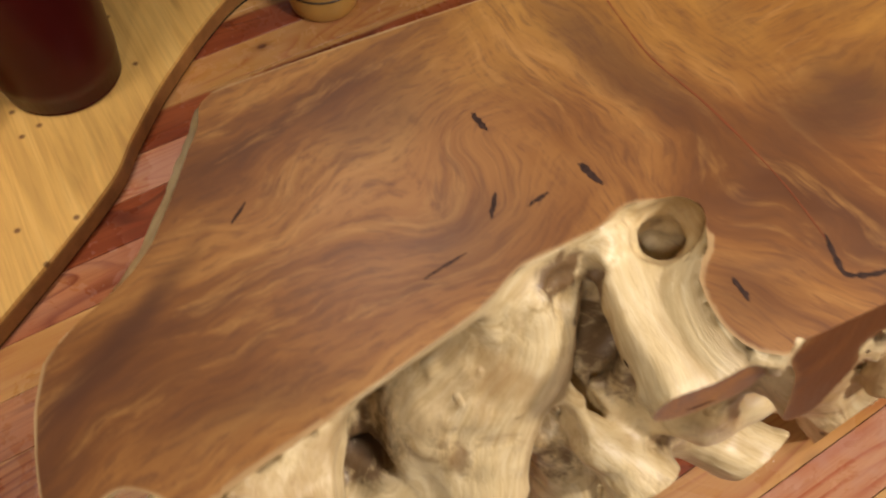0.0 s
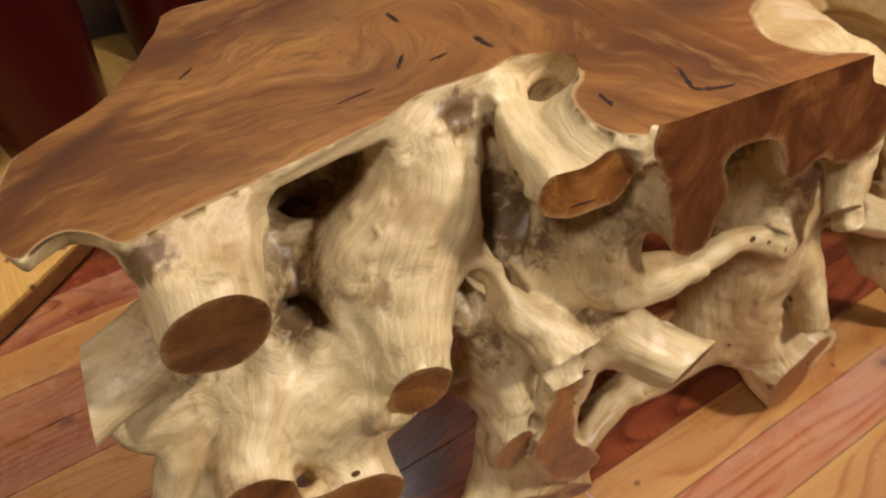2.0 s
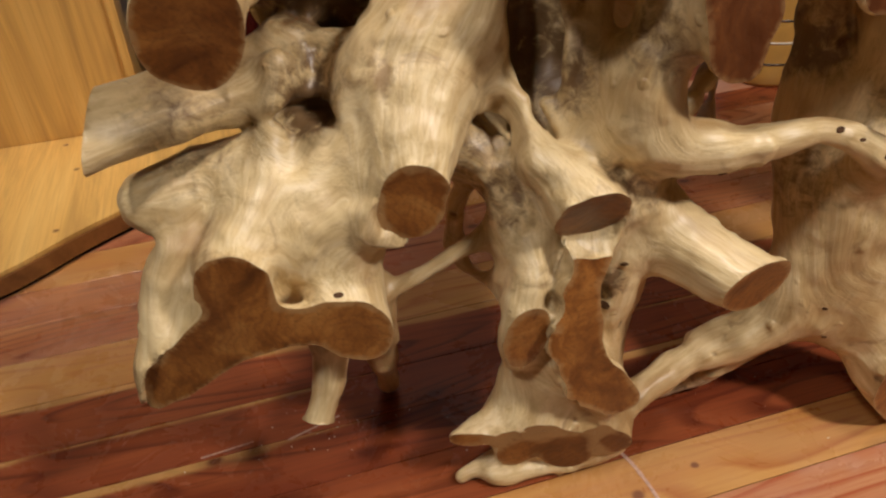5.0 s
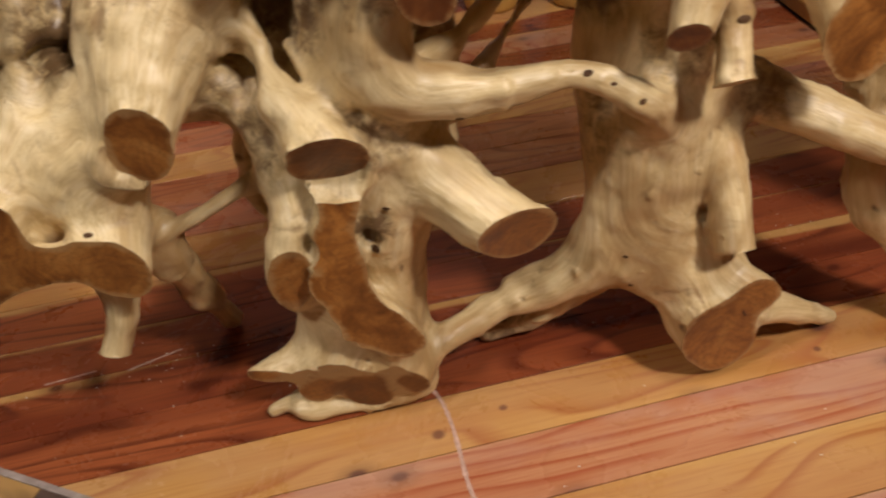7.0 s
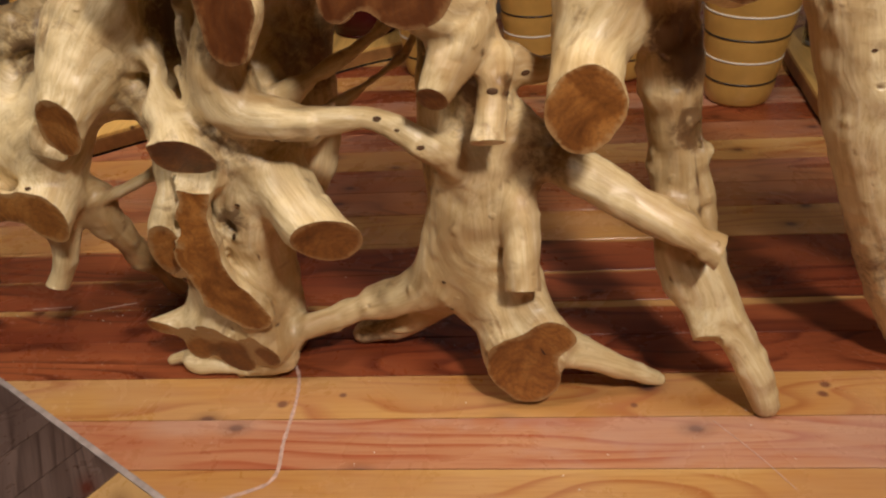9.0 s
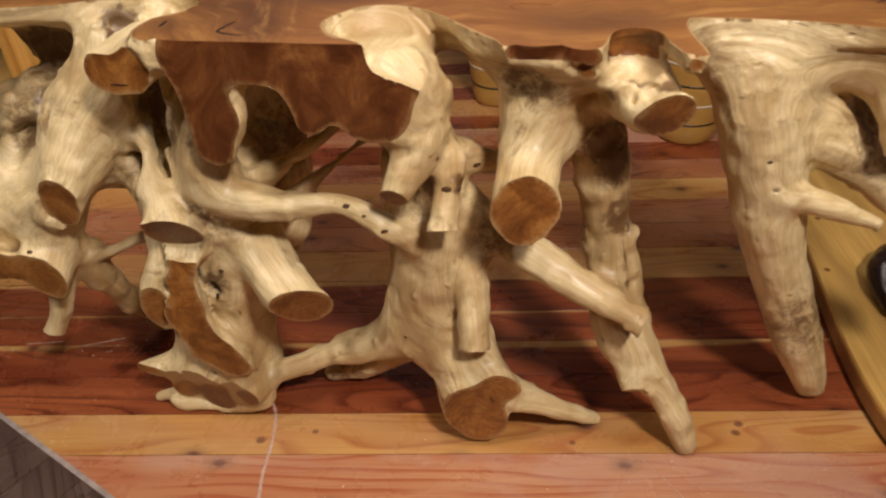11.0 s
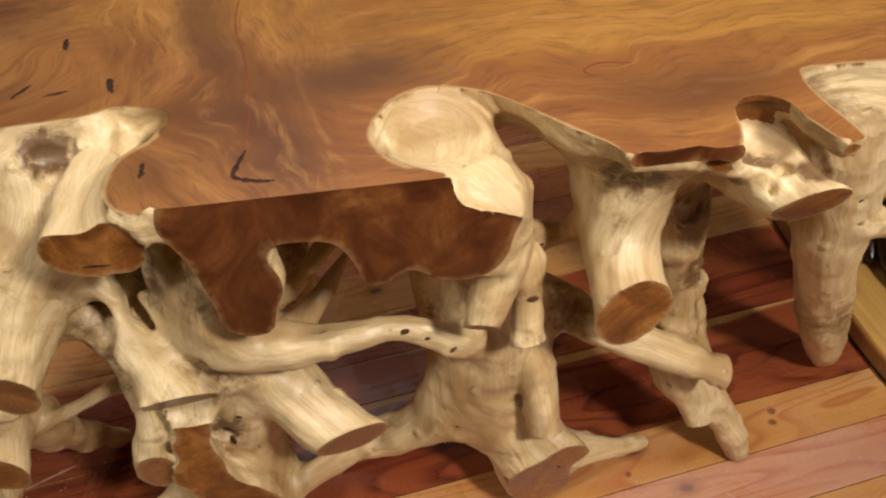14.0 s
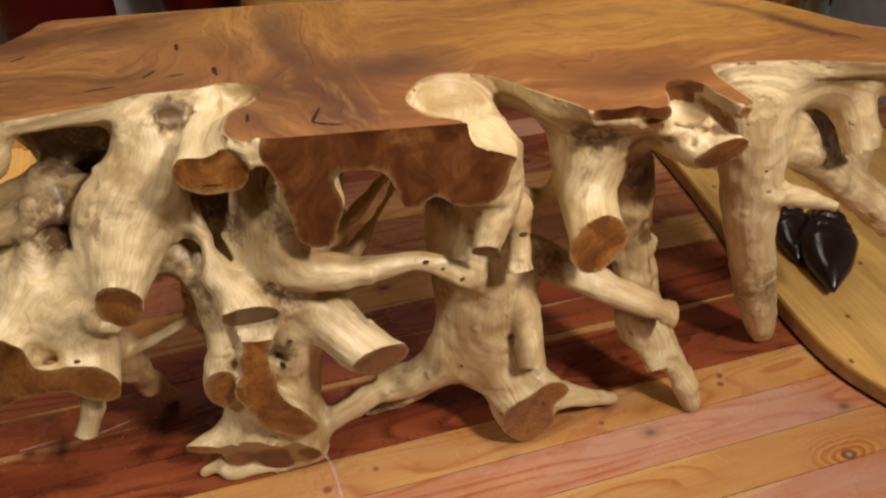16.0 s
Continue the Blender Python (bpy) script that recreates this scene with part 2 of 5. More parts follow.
    col = mixed(t, ramp(t, math_node(t, "MULTIPLY", math_node(t, "ADD", edge, 0.02), 50.0), [(0.82, (0, 0, 0)), (0.95, (0.7, 0.7, 0.7))]), col, (0.50, 0.34, 0.16))
    t.links.new(col, b.inputs["Base Color"])
    t.links.new(ramp(t, blotch, [(0.3, (0.34, 0.34, 0.34)), (0.7, (0.46, 0.46, 0.46))]), b.inputs["Roughness"])
    bumped(t, b, math_node(t, "ADD", streak, fine), 0.04, 0.003)
    return mat


def plank_material(name, dark, mid, light, turn=0.0, haze=0.0, knots=()):
    mat, t, b = shader(name, 0.34, 0.5)
    pos = node(t, "ShaderNodeTexCoord").outputs["Object"]
    rnd = node(t, "ShaderNodeObjectInfo").outputs["Random"]
    off = node(t, "ShaderNodeCombineXYZ", [(0, math_node(t, "MULTIPLY", rnd, 37.0)), (1, math_node(t, "MULTIPLY", rnd, 91.0)), (2, math_node(t, "MULTIPLY", rnd, 53.0))]).outputs[0]
    p = scaled(t, node(t, "ShaderNodeVectorMath", [(0, pos), (1, off)], operation="ADD").outputs[0], (1, 1, 1), rot=(0, 0, turn))
    wide = noisy(t, scaled(t, p, (1.5, 8.0, 1.0)), 1.0, 3.0, 0.5, 0.4)
    # cathedral figure: level lines of a smooth stretched field
    hill = noisy(t, scaled(t, p, (1.1, 6.5, 1.0)), 1.0, 1.5, 0.4, 0.25)
    lines = math_node(t, "FRACT", math_node(t, "MULTIPLY", hill, 15.0))
    fine = noisy(t, scaled(t, p, (5.0, 150.0, 1.0)), 1.6, 4.0, 0.6)
    col = ramp(t, wide, [(0.32, mid), (0.5, tuple((m + l) / 2 for m, l in zip(mid, light))), (0.68, light)])
    edge = ramp(t, lines, [(0.0, (0, 0, 0)), (0.55, (0.05, 0.05, 0.05)), (0.88, (0.85, 0.85, 0.85)), (1.0, (0, 0, 0))])
    some = ramp(t, noisy(t, scaled(t, p, (1.3, 5.0, 1.0)), 1.7, 2.0), [(0.38, (0, 0, 0)), (0.52, (1, 1, 1))])
    col = mixed(t, node(t, "ShaderNodeMath", [(0, edge), (1, some)], operation="MULTIPLY").outputs[0], col, dark)
    col = mixed(t, ramp(t, fine, [(0.32, (0.4, 0.4, 0.4)), (0.55, (0, 0, 0))]), col, dark)
    across = node(t, "ShaderNodeSeparateXYZ", [(0, node(t, "ShaderNodeTexCoord").outputs["Generated"])]).outputs[1]
    rim = math_node(t, "ADD", math_node(t, "ABSOLUTE", math_node(t, "SUBTRACT", across, math_node(t, "MULTIPLY", rnd, 0.6))), math_node(t, "MULTIPLY", math_node(t, "SUBTRACT", wide, 0.5), 0.9))
    col = mixed(t, ramp(t, rim, [(0.80, (0, 0, 0)), (0.88, (0.7, 0.7, 0.7))]), col, (0.58, 0.34, 0.115))
    knot = node(t, "ShaderNodeTexVoronoi", [("Vector", scaled(t, p, (1.3, 2.2, 1.0))), ("Scale", 2.1)], voronoi_dimensions="2D").outputs["Distance"]
    col = mixed(t, ramp(t, knot, [(0.022, (0.92, 0.92, 0.92)), (0.05, (0.35, 0.35, 0.35)), (0.12, (0, 0, 0))]), col, (0.075, 0.016, 0.008))
    scuff = noisy(t, pos, 6.0, 6.0, 0.68, 0.5)
    # large knots with the grain flowing round them
    shake = node(t, "ShaderNodeVectorMath", [(0, node(t, "ShaderNodeTexNoise", [("Vector", pos), ("Scale", 16.0), ("Detail", 2.0)]).outputs["Color"]), (1, (0.5, 0.5, 0.5))], operation="SUBTRACT").outputs[0]
    for kx, ky, size, halo in knots:
        near = node(t, "ShaderNodeVectorMath", [(0, pos), (1, (-kx, -ky, 0.0))], operation="ADD").outputs[0]
        near = node(t, "ShaderNodeVectorMath", [(0, near), (1, node(t, "ShaderNodeVectorMath", [(0, shake), (3, size * 1.4)], operation="SCALE").outputs[0])], operation="ADD").outputs[0]
        dist = math_node(t, "DIVIDE", node(t, "ShaderNodeVectorMath", [(0, scaled(t, near, (0.8, 1.0, 0.0)))], operation="LENGTH").outputs["Value"], size)
        if halo:
            wave = math_node(t, "FRACT", math_node(t, "MULTIPLY", node(t, "ShaderNodeVectorMath", [(0, scaled(t, near, (0.42, 1.0, 0.0)))], operation="LENGTH").outputs["Value"], 95.0))
            fade = math_node(t, "MULTIPLY", ramp(t, wave, [(0.0, (0, 0, 0)), (0.8, (0.9, 0.9, 0.9)), (1.0, (0, 0, 0))]), ramp(t, math_node(t, "DIVIDE", dist, 8.0), [(0.25, (1, 1, 1)), (0.8, (0, 0, 0))]))
            col = mixed(t, ramp(t, math_node(t, "DIVIDE", dist, 8.0), [(0.1, (0.8, 0.8, 0.8)), (0.6, (0, 0, 0))]), col, (0.60, 0.30, 0.07))
            col = mixed(t, fade, col, (0.30, 0.060, 0.016))
        col = mixed(t, ramp(t, math_node(t, "DIVIDE", dist, 2.0), [(0.3, (0.85, 0.85, 0.85)), (0.62, (0, 0, 0))]), col, (0.13, 0.036, 0.016))
        if halo:
            col = mixed(t, ramp(t, math_node(t, "DIVIDE", dist, 2.0), [(0.14, (0.8, 0.8, 0.8)), (0.26, (0, 0, 0))]), col, (0.34, 0.26, 0.19))
    # pale varnish sheen painted into the colour in patches, with some dust
    if haze:
        haze_noise = noisy(t, scaled(t, pos, (1.0, 2.2, 1.0), loc=(3.0, 1.0, 0.0)), 3.2, 5.0, 0.6, 0.4)
        col = mixed(t, ramp(t, haze_noise, [(0.40, (0, 0, 0)), (0.62, (haze, haze, haze))], True), col, (0.50, 0.33, 0.26))
    t.links.new(col, b.inputs["Base Color"])
    t.links.new(ramp(t, scuff, [(0.35, (0.20, 0.20, 0.20)), (0.7, (0.40, 0.40, 0.40))]), b.inputs["Roughness"])
    bumped(t, b, math_node(t, "ADD", fine, math_node(t, "MULTIPLY", scuff, 0.8)), 0.05, 0.003)
    return mat


def pine_material():
    mat, t, b = shader("oiled_pine_board", 0.4, 0.45)
    pos = node(t, "ShaderNodeTexCoord").outputs["Object"]
    g = scaled(t, pos, (9.0, 0.9, 1.0), rot=(0, 0, -0.75))
    band = noisy(t, g, 1.6, 5.0, 0.55, 0.7)
    fine = noisy(t, scaled(t, pos, (90.0, 3.0, 1.0), rot=(0, 0, -0.75)), 1.6, 3.0, 0.6)
    col = ramp(t, band, [(0.3, (0.46, 0.27, 0.075)), (0.5, (0.67, 0.40, 0.110)), (0.7, (0.75, 0.49, 0.155))])
    col = mixed(t, ramp(t, fine, [(0.33, (0.3, 0.3, 0.3)), (0.55, (0, 0, 0))]), col, (0.36, 0.18, 0.045))
    knot = node(t, "ShaderNodeTexVoronoi", [("Vector", pos), ("Scale", 5.0)], voronoi_dimensions="2D").outputs["Distance"]
    col = mixed(t, ramp(t, knot, [(0.02, (0.9, 0.9, 0.9)), (0.05, (0, 0, 0))]), col, (0.13, 0.045, 0.012))
    t.links.new(col, b.inputs["Base Color"])
    bumped(t, b, fine, 0.05, 0.003)
    return mat


def plain_material(name, col, rough=0.5, spec=0.5, vary=0.12, scale=14.0, bump=0.1, coat=0.0):
    mat, t, b = shader(name, rough, spec)
    pos = node(t, "ShaderNodeTexCoord").outputs["Object"]
    n = noisy(t, pos, scale, 5.0, 0.6)
    lo = tuple(c * (1 - vary) for c in col)
    hi = tuple(min(1, c * (1 + vary)) for c in col)
    t.links.new(ramp(t, n, [(0.3, lo), (0.7, hi)]), b.inputs["Base Color"])
    b.inputs["Coat Weight"].default_value = coat
    bumped(t, b, n, bump, 0.003)
    return mat


ROOT = root_material()
SAWN = sawn_material("golden_brown_heartwood", ((0.10, 0.035, 0.009), (0.23, 0.084, 0.018), (0.36, 0.146, 0.033), (0.48, 0.23, 0.062)), 0.7)
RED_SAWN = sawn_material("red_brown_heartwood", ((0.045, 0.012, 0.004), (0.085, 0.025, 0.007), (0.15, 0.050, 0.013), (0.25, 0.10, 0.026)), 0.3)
TOP = top_material()
PINE = pine_material()
PLANKS = {
    "orange": plank_material("orange_pine_plank", (0.36, 0.12, 0.032), (0.45, 0.205, 0.054), (0.58, 0.33, 0.108), 0.0, 0.12,
                             ((1.621, -0.240, 0.017, True), (1.455, 0.025, 0.008, False), (1.468, 0.048, 0.008, False), (1.112, 0.0, 0.006, False), (0.453, 0.011, 0.009, False), (0.566, 0.034, 0.006, False))),
    "pink": plank_material("rose_pine_plank", (0.34, 0.070, 0.025), (0.44, 0.172, 0.078), (0.54, 0.275, 0.135), 0.0, 0.38),
    "rust": plank_material("rusty_pine_plank", (0.17, 0.035, 0.013), (0.35, 0.105, 0.040), (0.47, 0.20, 0.080), 0.0, 0.15, ((-0.316, 0.783, 0.014, False), (-0.20, 0.70, 0.008, False))),
    "red": plank_material("red_pine_plank", (0.090, 0.016, 0.007), (0.205, 0.044, 0.016), (0.35, 0.098, 0.033)),
}
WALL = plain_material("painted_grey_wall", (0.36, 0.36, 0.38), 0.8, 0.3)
# unseen walls and ceiling: dark only so that less light bounces back
DIM_WALL = plain_material("low_bounce_wall", (0.07, 0.06, 0.05), 0.8, 0.3)
CEIL = plain_material("low_bounce_ceiling", (0.07, 0.065, 0.06), 0.9, 0.2)
RED_GLAZE = plain_material("dark_red_glaze", (0.050, 0.0025, 0.003), 0.30, 0.22, 0.15, 6.0, 0.02, 0.0)
YELLOW_GLAZE = plain_material("ochre_yellow_glaze", (0.52, 0.30, 0.075), 0.3, 0.5, 0.12, 9.0, 0.05)
WHITE_GLAZE = plain_material("white_glaze_line", (0.75, 0.70, 0.58), 0.35)
BLACK_GLAZE = plain_material("black_glaze_line", (0.02, 0.016, 0.014), 0.3)
GAP = plain_material("dark_joint", (0.03, 0.012, 0.008), 0.9, 0.1)
BASE_BLACK = plain_material("matte_black_base", (0.012, 0.011, 0.011), 0.8, 0.2)
CARVED = plain_material("dark_polished_carving", (0.020, 0.010, 0.008), 0.25, 0.45, 0.5, 9.0, 0.1)
CRACK = plain_material("dark_wood_crack", (0.040, 0.020, 0.014), 0.7, 0.2, 0.6, 160.0)
KNOT = plain_material("brown_knot", (0.085, 0.042, 0.018), 0.7, 0.2, 0.4, 120.0)
RESIN = plain_material("red_brown_crack", (0.20, 0.052, 0.018), 0.5, 0.3)
CHALK = plain_material("whitish_scuff", (0.50, 0.33, 0.26), 0.7, 0.3, 0.35, 90.0)
DARK_WOOD = plank_material("dark_stained_planks", (0.035, 0.019, 0.014), (0.080, 0.048, 0.037), (0.135, 0.088, 0.070), 1.0)


POST_WOOD = plank_material("amber_varnished_post", (0.11, 0.040, 0.012), (0.26, 0.115, 0.026), (0.40, 0.20, 0.046), 1.57)
PINE_EDGE = plain_material("brown_board_edge", (0.30, 0.14, 0.042), 0.5, 0.4, 0.3, 20.0)
EDGE = plain_material("dusty_edge", (0.33, 0.27, 0.24), 0.7, 0.3, 0.3, 40.0)


def glass_material():
    mat, t, b = shader("pale_teal_glass", 0.03, 0.5)
    b.inputs["Transmission Weight"].default_value = 1.0
    b.inputs["Base Color"].default_value = (0.84, 0.95, 0.93, 1)
    b.inputs["IOR"].default_value = 1.45
    return mat


GLASS = glass_material()


# ---- mesh helpers ----
def part(name, bm, material, parent=None, label=""):
    me = bpy.data.meshes.new(name)
    bm.to_mesh(me)
    bm.free()
    me.materials.append(material)
    ob = new(name, me)
    ob.parent = parent
    if label:
        tagged(ob, label)
    return ob


def smooth_all(ob, flat_ends=False):
    for p in ob.data.polygons:
        p.use_smooth = not (flat_ends and len(p.vertices) > 4)
    return ob


def box(bm, x0, x1, y0, y1, z0, z1, bevel=0.0):
    made = bmesh.ops.create_cube(bm, size=1.0)
    for v in made["verts"]:
        v.co = Vector((x0 + (x1 - x0) * (v.co.x + 0.5), y0 + (y1 - y0) * (v.co.y + 0.5), z0 + (z1 - z0) * (v.co.z + 0.5)))
    if bevel:
        bmesh.ops.bevel(bm, geom=[e for e in bm.edges if any(v in made["verts"] for v in e.verts)], offset=bevel, segments=2, affect="EDGES", profile=0.6)
    return bm


def lathe(profile, n=48):
    """A turned solid from (radius, height) pairs, closed at both ends."""
    bm = bmesh.new()
    rings = [[bm.verts.new((r * math.cos(2 * math.pi * i / n), r * math.sin(2 * math.pi * i / n), z)) for i in range(n)] for r, z in profile]
    for a, b in zip(rings, rings[1:]):
        for i in range(n):
            bm.faces.new((a[i], a[(i + 1) % n], b[(i + 1) % n], b[i]))
    bm.faces.new(list(reversed(rings[0])))
    bm.faces.new(rings[-1])
    return bm


def spline(points, steps, closed=False):
    """Catmull-Rom through the points, any dimension."""
    p = np.array(points, float)
    n = len(p)
    out = []
    for i in range(n if closed else n - 1):
        a, b, c, d = [p[j % n] if closed else p[min(max(j, 0), n - 1)] for j in (i - 1, i, i + 1, i + 2)]
        for s in range(steps):
            t = s / steps
            out.append(0.5 * (2 * b + (c - a) * t + (2 * a - 5 * b + 4 * c - d) * t * t + (3 * b - a - 3 * c + d) * t ** 3))
    if not closed:
        out.append(p[-1])
    return np.array(out)


def slab_mesh(outline, z0, z1, bevel=0.006):
    bm = bmesh.new()
    low = [bm.verts.new((x, y, z0)) for x, y in outline]
    mid = [bm.verts.new((x, y, z1 - bevel)) for x, y in outline]
    c = np.mean(outline, axis=0)
    high = [bm.verts.new((x + (c[0] - x) * bevel, y + (c[1] - y) * bevel, z1)) for x, y in outline]
    n = len(low)
    for a, b in ((low, mid), (mid, high)):
        for i in range(n):
            bm.faces.new((a[i], a[(i + 1) % n], b[(i + 1) % n], b[i]))
    bm.faces.new(high)
    bm.faces.new(list(reversed(low)))
    bmesh.ops.recalc_face_normals(bm, faces=bm.faces)
    return bm


# ---- the root table: one grown body, sawn flat on top and along its front ----
TOP_Z = 0.8575
GROWTH = {}
CARVES = []


def limb(name, points, cut=None, k=0.035, bumpy=1.0, bare=False):
    """A tapering root through (x, y, z, radius); cut: normal of the saw cut at its last point. Same name: one root of several strands."""
    pts = spline(points, 4) if len(points) > 2 else np.array(points, float)
    if cut is not None:
        d = pts[-1, :3] - pts[-2, :3]
        d = d / np.linalg.norm(d)
        pts = np.vstack([pts, np.append(pts[-1, :3] + d * pts[-1, 3] * 1.5, pts[-1, 3])])
    if name not in GROWTH:
        GROWTH[name] = {"name": name, "strands": [], "cut": None, "k": k, "bumpy": bumpy, "bare": bare}
    GROWTH[name]["strands"].append(pts)
    if cut is not None:
        saw(name, points[-1][:3], cut, not bare)


def saw(name, at, normal, brown=True):
    GROWTH[name]["cut"] = (np.array(at, float), np.array(normal, float) / np.linalg.norm(normal))
    GROWTH[name]["bare"] = not brown


def carve(x, y, z, r, k=0.010, stretch=(1, 1, 1)):
    CARVES.append((np.array((x, y, z)), r, k, np.array(stretch)))


# left end
limb("stub_left", [(-0.015, 0.25, 0.81, 0.065), (-0.035, 0.205, 0.80, 0.062), (-0.048, 0.148, 0.757, 0.057)], (-0.12, -0.97, -0.2))
limb("beam_front", [(-0.05, 0.27, 0.83, 0.028), (0.08, 0.268, 0.832, 0.016), (0.19, 0.285, 0.828, 0.02), (0.28, 0.30, 0.80, 0.04)], k=0.025)
limb("fan", [(0.30, 0.30, 0.80, 0.042), (0.272, 0.252, 0.745, 0.044), (0.206, 0.222, 0.645, 0.062), (0.153, 0.120, 0.534, 0.040)], (-0.25, -0.95, -0.1), k=0.05)
limb("fan", [(0.292, 0.275, 0.76, 0.045), (0.268, 0.242, 0.69, 0.034), (0.250, 0.228, 0.630, 0.024)])
limb("web", [(0.22, 0.29, 0.67, 0.06), (0.13, 0.325, 0.59, 0.055), (0.07, 0.275, 0.53, 0.06), (0.05, 0.23, 0.47, 0.06)], k=0.09)
limb("web", [(0.055, 0.355, 0.665, 0.030), (0.075, 0.338, 0.62, 0.042), (0.08, 0.30, 0.55, 0.05)])
limb("web", [(0.12, 0.34, 0.645, 0.030), (0.13, 0.32, 0.60, 0.045)])
limb("rib", [(0.05, 0.35, 0.685, 0.014), (0.086, 0.34, 0.680, 0.013), (0.147, 0.315, 0.665, 0.016), (0.19, 0.28, 0.66, 0.02)], k=0.015)
limb("web", [(0.25, 0.275, 0.71, 0.06), (0.16, 0.265, 0.61, 0.06), (0.09, 0.215, 0.50, 0.055)])
limb("pillar", [(0.035, 0.285, 0.665, 0.018), (0.020, 0.262, 0.60, 0.014), (0.0, 0.225, 0.50, 0.02)], k=0.014)
limb("lobe", [(0.06, 0.24, 0.47, 0.065), (0.065, 0.18, 0.40, 0.05), (0.070, 0.10, 0.358, 0.044)], k=0.05)
limb("lobe", [(0.0, 0.25, 0.50, 0.06), (-0.06, 0.19, 0.458, 0.047), (-0.073, 0.12, 0.450, 0.044)])
limb("lobe", [(0.03, 0.13, 0.385, 0.024), (-0.03, 0.135, 0.385, 0.030), (-0.07, 0.14, 0.385, 0.044), (-0.11, 0.145, 0.362, 0.042), (-0.165, 0.155, 0.315, 0.030), (-0.203, 0.16, 0.28, 0.014)])
limb("lobe", [(0.0, 0.24, 0.42, 0.055), (-0.10, 0.21, 0.385, 0.046), (-0.17, 0.18, 0.32, 0.028)])
limb("flank", [(0.0, 0.29, 0.52, 0.06), (-0.10, 0.30, 0.51, 0.05), (-0.155, 0.30, 0.505, 0.038)], k=0.035)
limb("flank", [(-0.10, 0.27, 0.47, 0.04), (-0.155, 0.235, 0.41, 0.034), (-0.178, 0.195, 0.35, 0.030), (-0.192, 0.17, 0.30, 0.018)])
saw("lobe", (0.074, 0.114, 0.37), (-0.2, -0.98, 0.0))
limb("paddle", [(0.05, 0.37, 0.65, 0.032), (-0.18, 0.30, 0.645, 0.019), (-0.24, 0.282, 0.642, 0.019)], k=0.03, bumpy=0.4)
limb("paddle", [(0.05, 0.34, 0.645, 0.032), (-0.19, 0.27, 0.625, 0.020), (-0.25, 0.253, 0.62, 0.020)])
limb("paddle", [(0.04, 0.31, 0.64, 0.030), (-0.20, 0.240, 0.603, 0.019), (-0.26, 0.223, 0.595, 0.019)])
saw("paddle", (-0.192, 0.25, 0.623), (-1, 0.2, 0.13), False)
limb("peg_left", [(0.035, 0.19, 0.33, 0.03), (0.030, 0.186, 0.258, 0.026), (0.001, 0.162, 0.181, 0.025)], (-0.3, -0.4, -0.9), bare=True)
limb("root_low", [(0.10, 0.22, 0.34, 0.04), (0.1085, 0.23, 0.28, 0.03), (0.1376, 0.36, 0.022, 0.02)])
limb("twig_low", [(0.11, 0.215, 0.34, 0.016), (0.142, 0.20, 0.358, 0.010), (0.215, 0.198, 0.39, 0.009), (0.287, 0.196, 0.421, 0.010), (0.33, 0.18, 0.45, 0.015)], k=0.016)
limb("twig_loop", [(0.25, 0.275, 0.35, 0.010), (0.257, 0.262, 0.327, 0.009), (0.276, 0.215, 0.327, 0.009), (0.302, 0.165, 0.347, 0.013)], k=0.015)
limb("twig_loop", [(0.27, 0.25, 0.50, 0.014), (0.252, 0.275, 0.42, 0.011), (0.25, 0.275, 0.35, 0.010)])
limb("beam_back", [(0.14, 0.28, 0.55, 0.05), (0.256, 0.26, 0.52, 0.040), (0.40, 0.23, 0.50, 0.05)], bumpy=0.7)
limb("beam_drop", [(0.225, 0.255, 0.545, 0.034), (0.265, 0.222, 0.535, 0.034), (0.302, 0.185, 0.48, 0.032), (0.322, 0.15, 0.41, 0.026)], k=0.03)
limb("mass_back", [(0.03, 0.45, 0.82, 0.04), (0.07, 0.46, 0.70, 0.055), (0.16, 0.46, 0.64, 0.06), (0.28, 0.45, 0.64, 0.06)], k=0.06)
limb("mass_back", [(0.05, 0.46, 0.80, 0.05), (0.12, 0.45, 0.73, 0.07), (0.22, 0.44, 0.73, 0.085), (0.38, 0.42, 0.74, 0.09), (0.5, 0.40, 0.80, 0.07)], k=0.06)
limb("hollow_floor", [(0.28, 0.34, 0.70, 0.05), (0.37, 0.31, 0.70, 0.06), (0.46, 0.30, 0.70, 0.06)], k=0.05)
limb("back_wall", [(0.35, 0.36, 0.78, 0.06), (0.380, 0.335, 0.67, 0.056), (0.415, 0.265, 0.55, 0.056)], k=0.05)
limb("inner_wall", [(0.29, 0.365, 0.73, 0.06), (0.315, 0.335, 0.63, 0.055), (0.36, 0.285, 0.53, 0.05)], k=0.05)
limb("under_mass", [(0.58, 0.27, 0.79, 0.07), (0.70, 0.26, 0.785, 0.072), (0.80, 0.25, 0.785, 0.055)], k=0.05)
# middle left
limb("brace", [(0.288, 0.24, 0.69, 0.036), (0.291, 0.214, 0.628, 0.029), (0.318, 0.155, 0.565, 0.027), (0.345, 0.112, 0.527, 0.034), (0.366, 0.075, 0.498, 0.049)], (0, -0.88, -0.48), k=0.025)
limb("brace_web", [(0.352, 0.19, 0.60, 0.010), (0.385, 0.155, 0.545, 0.026), (0.40, 0.14, 0.49, 0.04)], k=0.025)
limb("strut", [(0.43, 0.21, 0.79, 0.03), (0.405, 0.18, 0.66, 0.020), (0.41, 0.165, 0.52, 0.03)], k=0.025)
limb("strut_thin", [(0.378, 0.21, 0.78, 0.02), (0.374, 0.185, 0.66, 0.010), (0.385, 0.165, 0.54, 0.016)], k=0.02)
